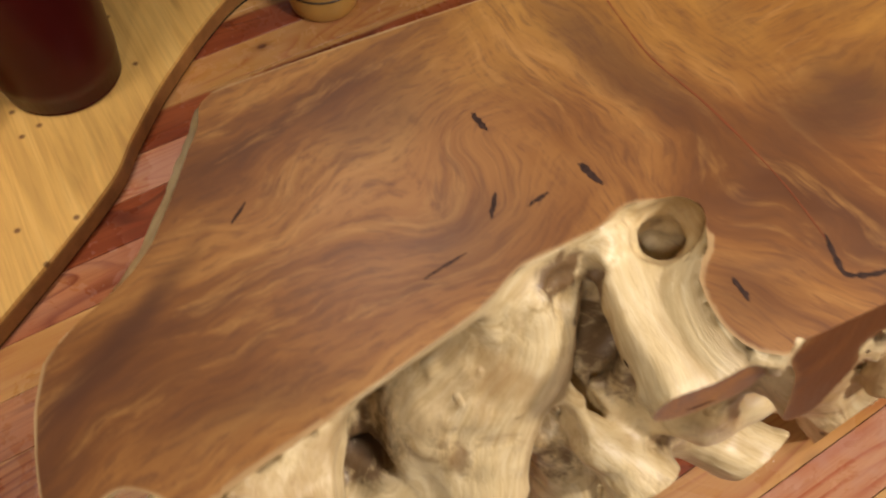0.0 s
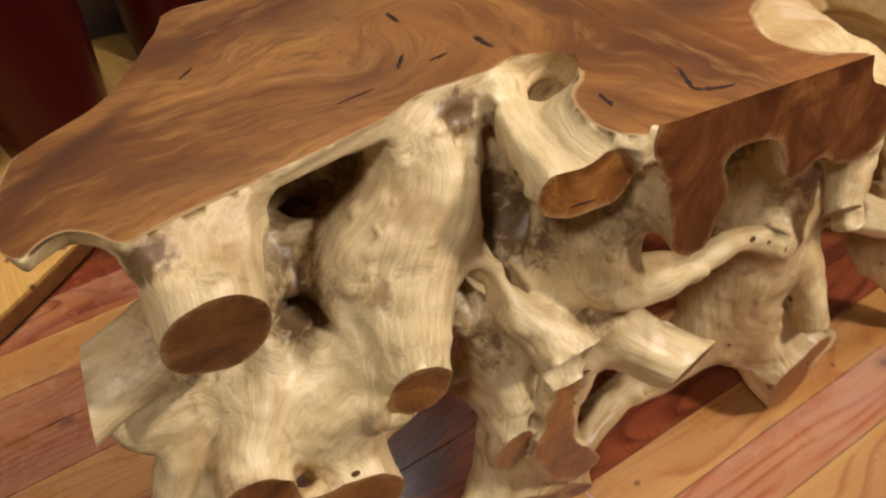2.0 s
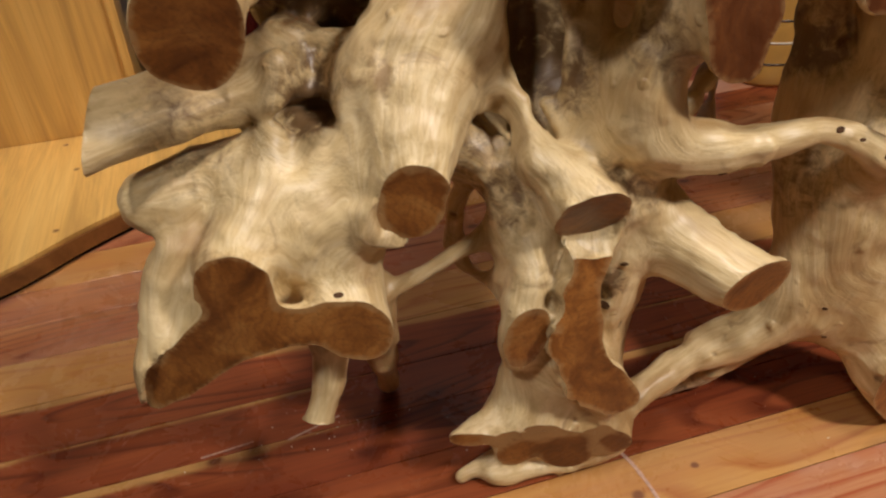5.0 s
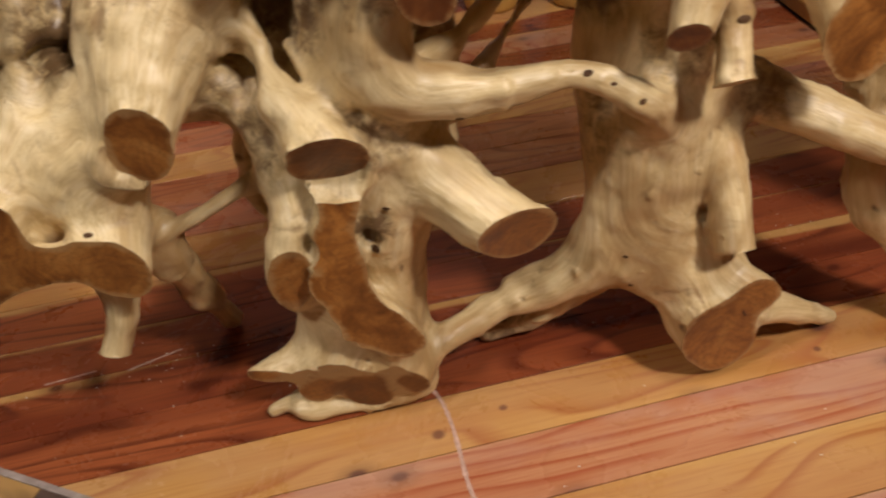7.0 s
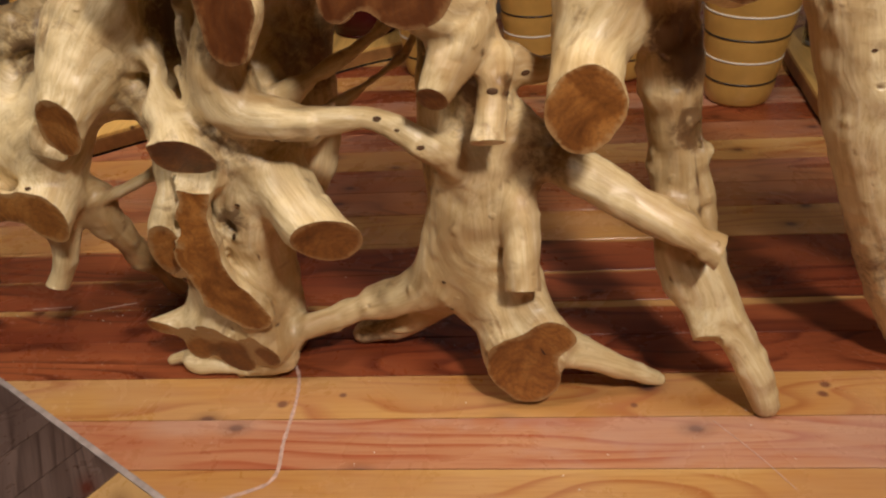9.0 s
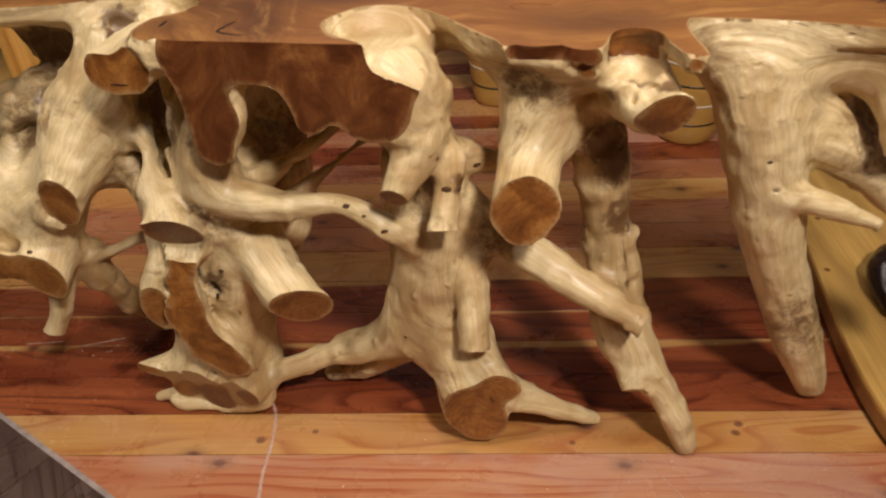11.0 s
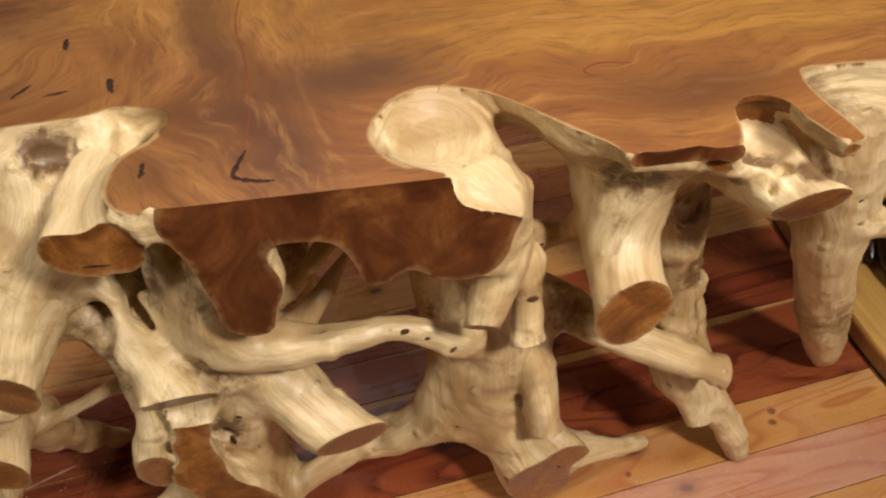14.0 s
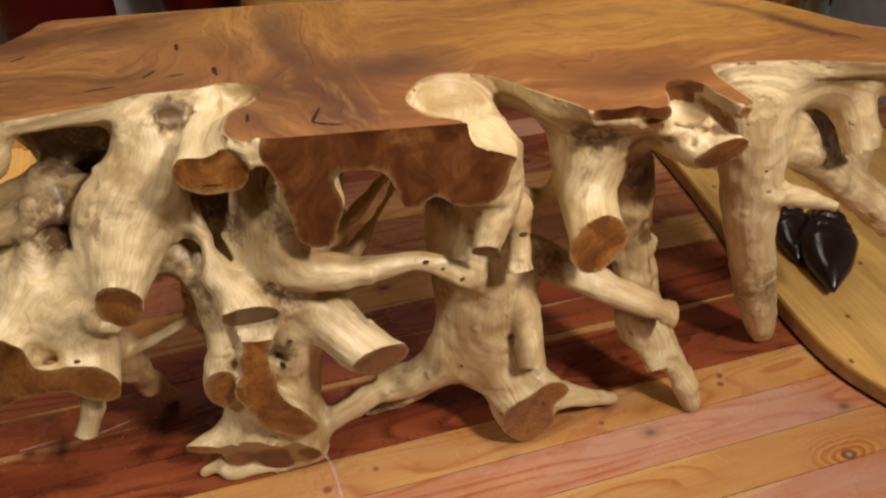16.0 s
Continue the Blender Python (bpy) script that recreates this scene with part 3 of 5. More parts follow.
limb("stub_upper", [(0.405, 0.22, 0.80, 0.036), (0.355, 0.14, 0.802, 0.034), (0.334, 0.087, 0.803, 0.035)], (-0.21, -0.97, 0.06))
limb("stub_upper", [(0.372, 0.24, 0.815, 0.036), (0.350, 0.17, 0.812, 0.036), (0.353, 0.10, 0.800, 0.037), (0.350, 0.04, 0.797, 0.037)])
limb("stub_upper", [(0.42, 0.20, 0.812, 0.036), (0.392, 0.13, 0.808, 0.033), (0.376, 0.077, 0.806, 0.034), (0.366, 0.03, 0.806, 0.034)])
limb("stub_neck", [(0.45, 0.20, 0.822, 0.032), (0.436, 0.15, 0.826, 0.030), (0.424, 0.112, 0.826, 0.027)], k=0.03)
limb("column", [(0.47, 0.31, 0.80, 0.06), (0.46, 0.29, 0.66, 0.05), (0.445, 0.235, 0.54, 0.06), (0.435, 0.185, 0.45, 0.078), (0.425, 0.165, 0.32, 0.068), (0.425, 0.17, 0.18, 0.058), (0.43, 0.18, 0.02, 0.045)], k=0.05)
limb("column", [(0.452, 0.165, 0.49, 0.055), (0.450, 0.150, 0.56, 0.046), (0.448, 0.145, 0.63, 0.036)])
limb("strip", [(0.370, 0.086, 0.452, 0.034), (0.366, 0.082, 0.425, 0.038), (0.356, 0.080, 0.38, 0.034), (0.352, 0.078, 0.335, 0.035), (0.358, 0.074, 0.28, 0.045), (0.374, 0.070, 0.235, 0.047), (0.415, 0.067, 0.195, 0.036), (0.447, 0.065, 0.175, 0.020)], k=0.02, bumpy=1.9)
saw("strip", (0.38, 0.066, 0.36), (0, -1, 0.072))
limb("column", [(0.34, 0.195, 0.49, 0.040), (0.332, 0.165, 0.40, 0.046), (0.325, 0.150, 0.31, 0.046), (0.335, 0.15, 0.20, 0.055), (0.34, 0.15, 0.10, 0.05)])
limb("strip_stub", [(0.318, 0.125, 0.435, 0.014), (0.304, 0.108, 0.375, 0.031), (0.289, 0.101, 0.315, 0.036), (0.292, 0.115, 0.255, 0.024)], k=0.014)
saw("strip_stub", (0.287, 0.083, 0.31), (-0.1, -1, -0.10))
limb("foot", [(0.40, 0.16, 0.20, 0.055), (0.28, 0.13, 0.12, 0.035), (0.195, 0.115, 0.118, 0.015)], k=0.04)
limb("foot", [(0.38, 0.16, 0.18, 0.055), (0.28, 0.105, 0.07, 0.032)])
limb("foot", [(0.39, 0.16, 0.18, 0.055), (0.36, 0.09, 0.06, 0.038)])
limb("foot", [(0.41, 0.15, 0.18, 0.05), (0.435, 0.075, 0.085, 0.032)])
saw("foot", (0.33, 0.084, 0.07), (-0.24, -0.95, -0.10))
limb("foot_rim", [(0.25, 0.11, 0.02, 0.013), (0.33, 0.098, 0.016, 0.016), (0.41, 0.094, 0.022, 0.017), (0.45, 0.10, 0.05, 0.02)], k=0.012)
limb("toe", [(0.32, 0.13, 0.04, 0.03), (0.23, 0.13, 0.018, 0.012), (0.20, 0.125, 0.012, 0.008)], k=0.02)
limb("limb_mid", [(0.46, 0.19, 0.46, 0.06), (0.505, 0.125, 0.415, 0.054), (0.594, 0.025, 0.365, 0.046)], (0.15, -0.95, -0.2))
limb("arm", [(0.50, 0.14, 0.80, 0.045), (0.472, 0.125, 0.72, 0.042), (0.446, 0.115, 0.628, 0.043), (0.470, 0.10, 0.566, 0.038), (0.528, 0.09, 0.552, 0.034), (0.61, 0.08, 0.552, 0.026), (0.692, 0.071, 0.555, 0.02), (0.776, 0.057, 0.507, 0.022), (0.82, 0.1, 0.46, 0.03)])
# sawn front
limb("front", [(0.485, 0.075, 0.83, 0.045), (0.505, 0.055, 0.735, 0.042), (0.501, 0.040, 0.692, 0.030)], k=0.03)
limb("front", [(0.475, 0.075, 0.835, 0.040), (0.775, 0.035, 0.828, 0.052)])
limb("front", [(0.765, 0.03, 0.80, 0.05), (0.765, 0.02, 0.756, 0.045)])
limb("front", [(0.70, 0.03, 0.785, 0.045), (0.745, 0.02, 0.765, 0.04)])
limb("front", [(0.66, 0.045, 0.80, 0.032), (0.660, 0.030, 0.742, 0.020)])
limb("front", [(0.50, 0.14, 0.80, 0.05), (0.50, 0.07, 0.74, 0.035)])
limb("front", [(0.75, 0.14, 0.79, 0.05), (0.79, 0.06, 0.775, 0.06)])
saw("front", (0.6, 0.049, 0.857), (-0.12, -0.975, 0.17))
# right trunk
limb("trunk", [(0.755, 0.19, 0.775, 0.052), (0.775, 0.128, 0.77, 0.050), (0.808, 0.12, 0.68, 0.045), (0.845, 0.135, 0.55, 0.062), (0.845, 0.14, 0.42, 0.083), (0.84, 0.14, 0.30, 0.083), (0.83, 0.13, 0.2, 0.068)], k=0.045)
limb("trunk", [(0.775, 0.225, 0.77, 0.045), (0.79, 0.218, 0.66, 0.044), (0.785, 0.212, 0.55, 0.048), (0.785, 0.205, 0.45, 0.046), (0.80, 0.185, 0.34, 0.05)])
limb("trunk", [(0.80, 0.225, 0.80, 0.03), (0.88, 0.20, 0.805, 0.020), (0.96, 0.14, 0.805, 0.026)])
limb("trunk", [(0.79, 0.14, 0.77, 0.05), (0.80, 0.085, 0.745, 0.046), (0.81, 0.07, 0.72, 0.040)])
limb("scoop", [(0.735, 0.165, 0.80, 0.055), (0.765, 0.12, 0.79, 0.060), (0.785, 0.07, 0.775, 0.058)], k=0.03, bumpy=0.4)
limb("scoop", [(0.785, 0.155, 0.79, 0.055), (0.805, 0.135, 0.745, 0.048), (0.83, 0.13, 0.65, 0.045)])
saw("scoop", (0.786, 0.087, 0.845), (0.22, -0.45, 0.87), False)
limb("trunk_foot", [(0.85, 0.12, 0.25, 0.07), (0.885, 0.06, 0.155, 0.062), (0.914, -0.006, 0.100, 0.060)], (0.0, -1, 0.0))
limb("trunk_foot", [(0.87, 0.11, 0.27, 0.05), (0.925, 0.05, 0.19, 0.042), (0.958, -0.006, 0.170, 0.037), (0.97, -0.05, 0.16, 0.037)])
limb("peg_a", [(0.835, 0.10, 0.74, 0.042), (0.825, 0.045, 0.685, 0.033), (0.783, -0.002, 0.613, 0.023)], (-0.3, -0.8, -0.5))
limb("peg_b", [(0.872, 0.075, 0.640, 0.030), (0.866, 0.038, 0.588, 0.025), (0.858, 0.008, 0.540, 0.025)], (0, -0.6, -0.8), bare=True)
limb("peg_c", [(0.900, 0.11, 0.46, 0.036), (0.910, 0.048, 0.350, 0.030), (0.910, 0.004, 0.268, 0.026)], (0, -0.6, -0.8), bare=True, k=0.022)
limb("root_left", [(0.82, 0.14, 0.36, 0.05), (0.768, 0.135, 0.255, 0.040), (0.71, 0.13, 0.185, 0.030), (0.64, 0.14, 0.14, 0.026)])
limb("root_left", [(0.81, 0.12, 0.22, 0.05), (0.735, 0.12, 0.18, 0.034), (0.603, 0.145, 0.124, 0.025), (0.463, 0.11, 0.085, 0.024), (0.44, 0.1, 0.04, 0.02)])
limb("root_behind", [(0.78, 0.16, 0.16, 0.045), (0.68, 0.185, 0.06, 0.035), (0.59, 0.195, 0.02, 0.026)])
limb("peg_floor", [(0.92, 0.09, 0.13, 0.04), (0.989, 0.03, 0.118, 0.032), (1.165, 0.052, 0.016, 0.016)])
limb("prop", [(0.90, 0.13, 0.49, 0.05), (0.954, 0.115, 0.461, 0.040), (1.087, 0.028, 0.414, 0.029), (1.21, -0.017, 0.352, 0.027)], (0.9, -0.3, -0.25), bare=True)
limb("leg_foot", [(1.18, 0.07, 0.32, 0.04), (1.21, 0.05, 0.23, 0.040), (1.214, -0.015, 0.175, 0.024)], (0, -0.8, -0.6), bare=True)
limb("shin", [(1.21, 0.04, 0.27, 0.036), (1.26, 0.018, 0.18, 0.032), (1.313, -0.006, 0.085, 0.034), (1.336, -0.02, 0.022, 0.022)])
limb("leg", [(1.11, 0.19, 0.80, 0.05), (1.12, 0.15, 0.71, 0.046), (1.155, 0.106, 0.476, 0.042), (1.201, 0.066, 0.235, 0.04)], bumpy=1.8)
limb("limb_right", [(1.0, 0.20, 0.79, 0.06), (1.015, 0.17, 0.75, 0.058), (1.01, 0.089, 0.665, 0.052), (0.992, -0.03, 0.604, 0.053)], (-0.05, -1, 0.05), k=0.065)
limb("limb_right", [(1.04, 0.12, 0.80, 0.045), (1.02, 0.10, 0.70, 0.045)])
limb("limb_right", [(0.955, 0.10, 0.825, 0.020), (0.985, 0.10, 0.785, 0.026), (1.0, 0.09, 0.72, 0.034)])
limb("limb_right", [(1.06, 0.05, 0.815, 0.030), (1.035, 0.08, 0.74, 0.036), (1.015, 0.08, 0.68, 0.04)])
limb("web_right", [(0.90, 0.15, 0.60, 0.03), (0.96, 0.15, 0.59, 0.016), (1.0, 0.12, 0.64, 0.03)], k=0.03)
limb("lip_right", [(0.968, 0.005, 0.851, 0.012), (1.03, -0.003, 0.850, 0.015), (1.08, -0.011, 0.850, 0.016)], k=0.015)
saw("lip_right", (1.0, -0.001, 0.84), (-0.15, -1, 0.05))
limb("knuckle", [(1.162, 0.07, 0.775, 0.052), (1.170, 0.0, 0.772, 0.044), (1.186, -0.056, 0.776, 0.035)], (-0.2, -0.9, -0.3), bumpy=1.6)
limb("tongue", [(1.213, 0.06, 0.846, 0.014), (1.217, -0.042, 0.846, 0.013)], (0, -1, -0.1), k=0.012, bumpy=0.3)
limb("knuckle_stub", [(1.12, 0.03, 0.803, 0.022), (1.09, 0.010, 0.813, 0.018), (1.074, -0.003, 0.819, 0.016)], (-0.5, -0.85, 0.0), k=0.012)
limb("knuckle_arm", [(1.06, 0.07, 0.80, 0.03), (1.115, 0.02, 0.80, 0.022), (1.16, 0.02, 0.79, 0.03)], k=0.02)
# right end
limb("leg_right", [(1.37, 0.19, 0.78, 0.075), (1.375, 0.11, 0.70, 0.068), (1.472, 0.108, 0.402, 0.055), (1.60, 0.125, 0.12, 0.044), (1.635, 0.13, 0.04, 0.034)], k=0.05, bumpy=0.7)
limb("shoulder", [(1.30, 0.14, 0.80, 0.045), (1.45, 0.13, 0.79, 0.055), (1.62, 0.11, 0.80, 0.05)], k=0.06, bumpy=0.6)
limb("shoulder", [(1.43, 0.18, 0.70, 0.05), (1.57, 0.17, 0.64, 0.05), (1.70, 0.14, 0.57, 0.045)])
limb("shoulder", [(1.45, 0.19, 0.77, 0.05), (1.68, 0.18, 0.74, 0.05)])
limb("stub_right", [(1.55, 0.12, 0.79, 0.055), (1.578, 0.068, 0.73, 0.045), (1.592, 0.026, 0.663, 0.038)], (0.1, -0.6, -0.8))
limb("peg_right", [(1.40, 0.09, 0.59, 0.035), (1.45, 0.055, 0.57, 0.022), (1.59, 0.035, 0.525, 0.015)], (1, 0, -0.2), bare=True, k=0.025)
limb("arm_right", [(1.45, 0.14, 0.68, 0.06), (1.60, 0.10, 0.58, 0.045), (1.78, 0.04, 0.44, 0.04)], (1, -0.3, -0.3))
limb("stub_end", [(1.68, 0.12, 0.80, 0.05), (1.70, 0.0, 0.78, 0.05)], (0.1, -1, -0.2))
# far side
limb("trunk_back", [(0.54, 0.34, 0.80, 0.07), (0.54, 0.30, 0.6, 0.05), (0.53, 0.28, 0.42, 0.05), (0.47, 0.22, 0.3, 0.05)])
limb("twig_back", [(0.52, 0.19, 0.55, 0.025), (0.565, 0.19, 0.577, 0.016), (0.66, 0.262, 0.612, 0.014), (0.71, 0.30, 0.665, 0.016), (0.74, 0.31, 0.77, 0.02)], k=0.02)
limb("twig_far", [(0.55, 0.18, 0.48, 0.02), (0.598, 0.20, 0.517, 0.013), (0.655, 0.27, 0.538, 0.012), (0.713, 0.336, 0.565, 0.012), (0.76, 0.37, 0.65, 0.014), (0.78, 0.37, 0.79, 0.018)], k=0.02)

carve(0.421, 0.232, 0.838, 0.034, k=0.006, stretch=(1.25, 0.95, 1))
carve(0.432, 0.242, 0.795, 0.028)
carve(0.440, 0.248, 0.755, 0.028)
carve(0.30, 0.232, 0.80, 0.017, k=0.005)
carve(0.336, 0.236, 0.822, 0.011, k=0.004)
carve(0.345, 0.215, 0.795, 0.008, k=0.004, stretch=(0.8, 1, 2))
carve(0.300, 0.245, 0.822, 0.015, k=0.006, stretch=(1.3, 0.9, 1))
carve(0.325, 0.19, 0.715, 0.030, k=0.012, stretch=(0.75, 1.3, 1.5))
carve(0.345, 0.225, 0.675, 0.042, k=0.014, stretch=(0.85, 1.2, 1.5))
carve(0.285, 0.165, 0.585, 0.024, k=0.012, stretch=(0.8, 1.6, 1.3))
carve(1.150, 0.038, 0.822, 0.046, k=0.006, stretch=(1.05, 1, 0.8))
carve(1.150, 0.030, 0.850, 0.036, k=0.006, stretch=(1.1, 1.1, 1))
carve(1.166, -0.012, 0.815, 0.017, k=0.006, stretch=(1.4, 0.9, 1))
carve(1.164, -0.008, 0.793, 0.014, k=0.004, stretch=(1.3, 0.9, 1))
carve(1.140, -0.028, 0.79, 0.006, k=0.004, stretch=(0.7, 1, 4))
carve(1.180, -0.042, 0.825, 0.012)
carve(1.112, 0.022, 0.80, 0.011)
carve(0.052, 0.108, 0.446, 0.007)
carve(0.692, 0.05, 0.560, 0.007)
carve(0.72, 0.045, 0.548, 0.006)
carve(0.765, 0.03, 0.520, 0.010)
carve(1.39, 0.035, 0.64, 0.008)
carve(0.062, 0.258, 0.607, 0.028, k=0.014, stretch=(1.55, 1.4, 0.40))
carve(0.29, 0.16, 0.60, 0.02, k=0.02, stretch=(0.8, 1.5, 1.3))
carve(0.30, 0.20, 0.785, 0.016)
carve(0.835, 0.05, 0.71, 0.004)
carve(0.925, 0.10, 0.58, 0.010)
carve(1.172, 0.072, 0.60, 0.009, k=0.005, stretch=(0.5, 1, 4))
carve(1.150, 0.066, 0.53, 0.008, k=0.005, stretch=(0.5, 1, 4))
carve(1.140, 0.085, 0.67, 0.009, k=0.005, stretch=(0.6, 1, 3))
carve(1.185, 0.09, 0.50, 0.008, k=0.005, stretch=(0.5, 1, 5))
carve(0.37, 0.10, 0.37, 0.008)
carve(0.327, 0.090, 0.30, 0.0075, k=0.004, stretch=(0.75, 2, 6))
carve(0.398, 0.07, 0.385, 0.016, k=0.006, stretch=(1, 2.2, 1.5))
carve(0.404, 0.07, 0.315, 0.014, k=0.006, stretch=(1, 2.0, 1.4))
carve(0.320, 0.07, 0.37, 0.012, k=0.006, stretch=(1, 2.0, 1.8))
carve(0.322, 0.07, 0.245, 0.009, k=0.005, stretch=(1, 1.6, 1.4))
carve(0.345, 0.07, 0.195, 0.012, k=0.006, stretch=(1.4, 1.6, 1))
carve(0.415, 0.07, 0.262, 0.010, k=0.006, stretch=(1, 1.6, 1.4))
carve(0.355, 0.065, 0.435, 0.006, k=0.004, stretch=(1, 1.5, 1.5))
carve(1.152, -0.022, 0.822, 0.013, k=0.004, stretch=(1.4, 1.6, 0.8))
carve(0.405, 0.105, 0.345, 0.013, k=0.006, stretch=(1, 1.2, 1.3))
carve(0.425, 0.095, 0.385, 0.008, k=0.005)
carve(0.93, -0.01, 0.125, 0.004, stretch=(2.5, 1, 1))

OUTLINE = [(-0.19, 0.285), (-0.155, 0.40), (-0.045, 0.485), (0.055, 0.61), (0.11, 0.63), (0.48, 0.605), (0.9, 0.565), (1.3, 0.52), (1.42, 0.46), (1.54, 0.33), (1.64, 0.18), (1.80, 0.03),
           (1.70, -0.01), (1.53, 0.03), (1.40, 0.08), (1.262, 0.105), (1.236, 0.09), (1.228, 0.045), (1.233, -0.040), (1.205, -0.042), (1.188, 0.012), (1.172, 0.058), (1.146, 0.068), (1.117, 0.048), (1.095, 0.0), (1.06, -0.016), (0.97, -0.006), (0.945, 0.034), (0.909, 0.084),
           (0.839, 0.172), (0.775, 0.204), (0.72, 0.188), (0.683, 0.138), (0.685, 0.094), (0.708, 0.062), (0.738, 0.04), (0.752, 0.02), (0.6, 0.035), (0.44, 0.055), (0.388, 0.10), (0.40, 0.165), (0.442, 0.198),
           (0.43, 0.252), (0.395, 0.272), (0.345, 0.264), (0.265, 0.268), (0.2, 0.247), (0.075, 0.232), (-0.05, 0.220), (-0.092, 0.213), (-0.110, 0.240), (-0.133, 0.260), (-0.155, 0.256), (-0.176, 0.243)]

VOX = 0.005
LO = np.array((-0.32, -0.13, -0.012))
HI = np.array((1.95, 0.70, 0.885))


def lattice_noise(p, scale, seed):
    """Smooth value noise in -1..1 at points p (..., 3)."""
    tab = np.random.default_rng(seed).uniform(-1, 1, (64, 64, 64)).astype(np.float32)
    q = p * scale + 100.0
    i = np.floor(q).astype(np.int32)
    f = (q - i).astype(np.float32)
    f = f * f * (3 - 2 * f)
    out = np.zeros(p.shape[:-1], np.float32)
    for dx in (0, 1):
        for dy in (0, 1):
            for dz in (0, 1):
                w = (f[..., 0] if dx else 1 - f[..., 0]) * (f[..., 1] if dy else 1 - f[..., 1]) * (f[..., 2] if dz else 1 - f[..., 2])
                out += w * tab[(i[..., 0] + dx) % 64, (i[..., 1] + dy) % 64, (i[..., 2] + dz) % 64]
    return out


def lumps(p):
    knots = np.clip(lattice_noise(p, 34.0, 7) - 0.6, 0, 1)
    pits = np.clip(lattice_noise(p, 26.0, 8) - 0.55, 0, 1)
    return 0.0058 * lattice_noise(p, 12.0, 1) + 0.0040 * lattice_noise(p, 30.0, 2) + 0.0012 * lattice_noise(p, 62.0, 3) - 0.015 * knots + 0.010 * pits


def smin(a, b, k):
    h = np.clip(k - np.abs(a - b), 0, None) / k
    return np.minimum(a, b) - h * h * k * 0.25


def limb_distance(lb, p, bump=None):
    """Distances of the points p to the root's round body and to its saw cut."""
    best = None
    for pts in lb["strands"]:
        one = np.full(p.shape[:-1], 9.0, np.float32)
        for a, b in zip(pts, pts[1:]):
            ab = b[:3] - a[:3]
            t = np.clip(((p - a[:3]) @ ab) / max(ab @ ab, 1e-9), 0, 1)
            one = np.minimum(one, np.linalg.norm(p - a[:3] - t[..., None] * ab, axis=-1) - (a[3] + t * (b[3] - a[3])))
        best = one if best is None else smin(best, one, 0.03)
    if bump is not None:
        best = best + bump * lb["bumpy"]
    flat = None if lb["cut"] is None else (p - lb["cut"][0]) @ lb["cut"][1]
    return best, flat


def strand_grain(pts, p):
    """Distance to one strand, and fibre coordinates that follow its bends: two across, one (shortened) along."""
    best = np.full(len(p), 9.0)
    out = np.zeros((len(p), 3))
    gone, e1 = 0.0, None
    for a, b in zip(pts, pts[1:]):
        ab = b[:3] - a[:3]
        size = np.linalg.norm(ab)
        if size < 1e-6:
            continue
        way = ab / size
        e1 = np.cross(way, (0.31, 0.87, 0.38)) if e1 is None else e1 - (e1 @ way) * way
        e1 = e1 / np.linalg.norm(e1)
        e2 = np.cross(way, e1)
        t = np.clip(((p - a[:3]) @ way) / size, 0, 1)
        q = p - a[:3] - (t * size)[:, None] * way
        d = np.linalg.norm(q, axis=1) - (a[3] + t * (b[3] - a[3]))
        near = d < best
        best = np.where(near, d, best)
        out[near] = np.stack([q @ e1, q @ e2, 0.06 * (gone + t * size + (q @ way))], 1)[near]
        gone += size
    return best, out


def limb_bounds(lb, grow):
    every = np.vstack(lb["strands"])
    r = every[:, 3].max() + grow
    return every[:, :3].min(0) - r, every[:, :3].max(0) + r


def outline_distance(p, poly):
    """Signed distance of the points p (n, 2) to a closed outline, inside negative."""
    best = np.full(len(p), 9.0)
    inside = np.zeros(len(p), bool)
    for a, b in zip(poly, np.roll(poly, -1, axis=0)):
        ab = b - a
        t = np.clip(((p - a) @ ab) / max(ab @ ab, 1e-12), 0, 1)
        best = np.minimum(best, np.linalg.norm(p - a - t[:, None] * ab, axis=1))
        crosses = (a[1] > p[:, 1]) != (b[1] > p[:, 1])
        with np.errstate(divide="ignore", invalid="ignore"):
            inside ^= crosses & (p[:, 0] < (b[0] - a[0]) * (p[:, 1] - a[1]) / (b[1] - a[1]) + a[0])
    return np.where(inside, -best, best)


SLAB_SAWN = (("front", 0.425, 0.79), ("lip_right", 0.955, 1.085))


def slab_distance(d2, x, y, z):
    """The tabletop: thin at its live edge, thicker inside, sawn straight along two stretches of its front."""
    thick = 0.026 + np.clip(-d2 - 0.01, 0, 0.14) * 0.38
    flare = np.clip((0.16 - x) / 0.05, 0, 1) * np.clip((y - 0.34) / 0.05, 0, 1)
    d = np.maximum(d2 + np.clip(TOP_Z - z, 0, 1) * (0.25 - 0.35 * flare), (TOP_Z - thick - z) * 0.92)
    for name, xa, xb in SLAB_SAWN:
        at, n = GROWTH[name]["cut"]
        side = (x - at[0]) * n[0] + (y - at[1]) * n[1] + (z - at[2]) * n[2]
        d = np.where((x > xa) & (x < xb) & (y < 0.2), np.maximum(d, side), d)
    return d


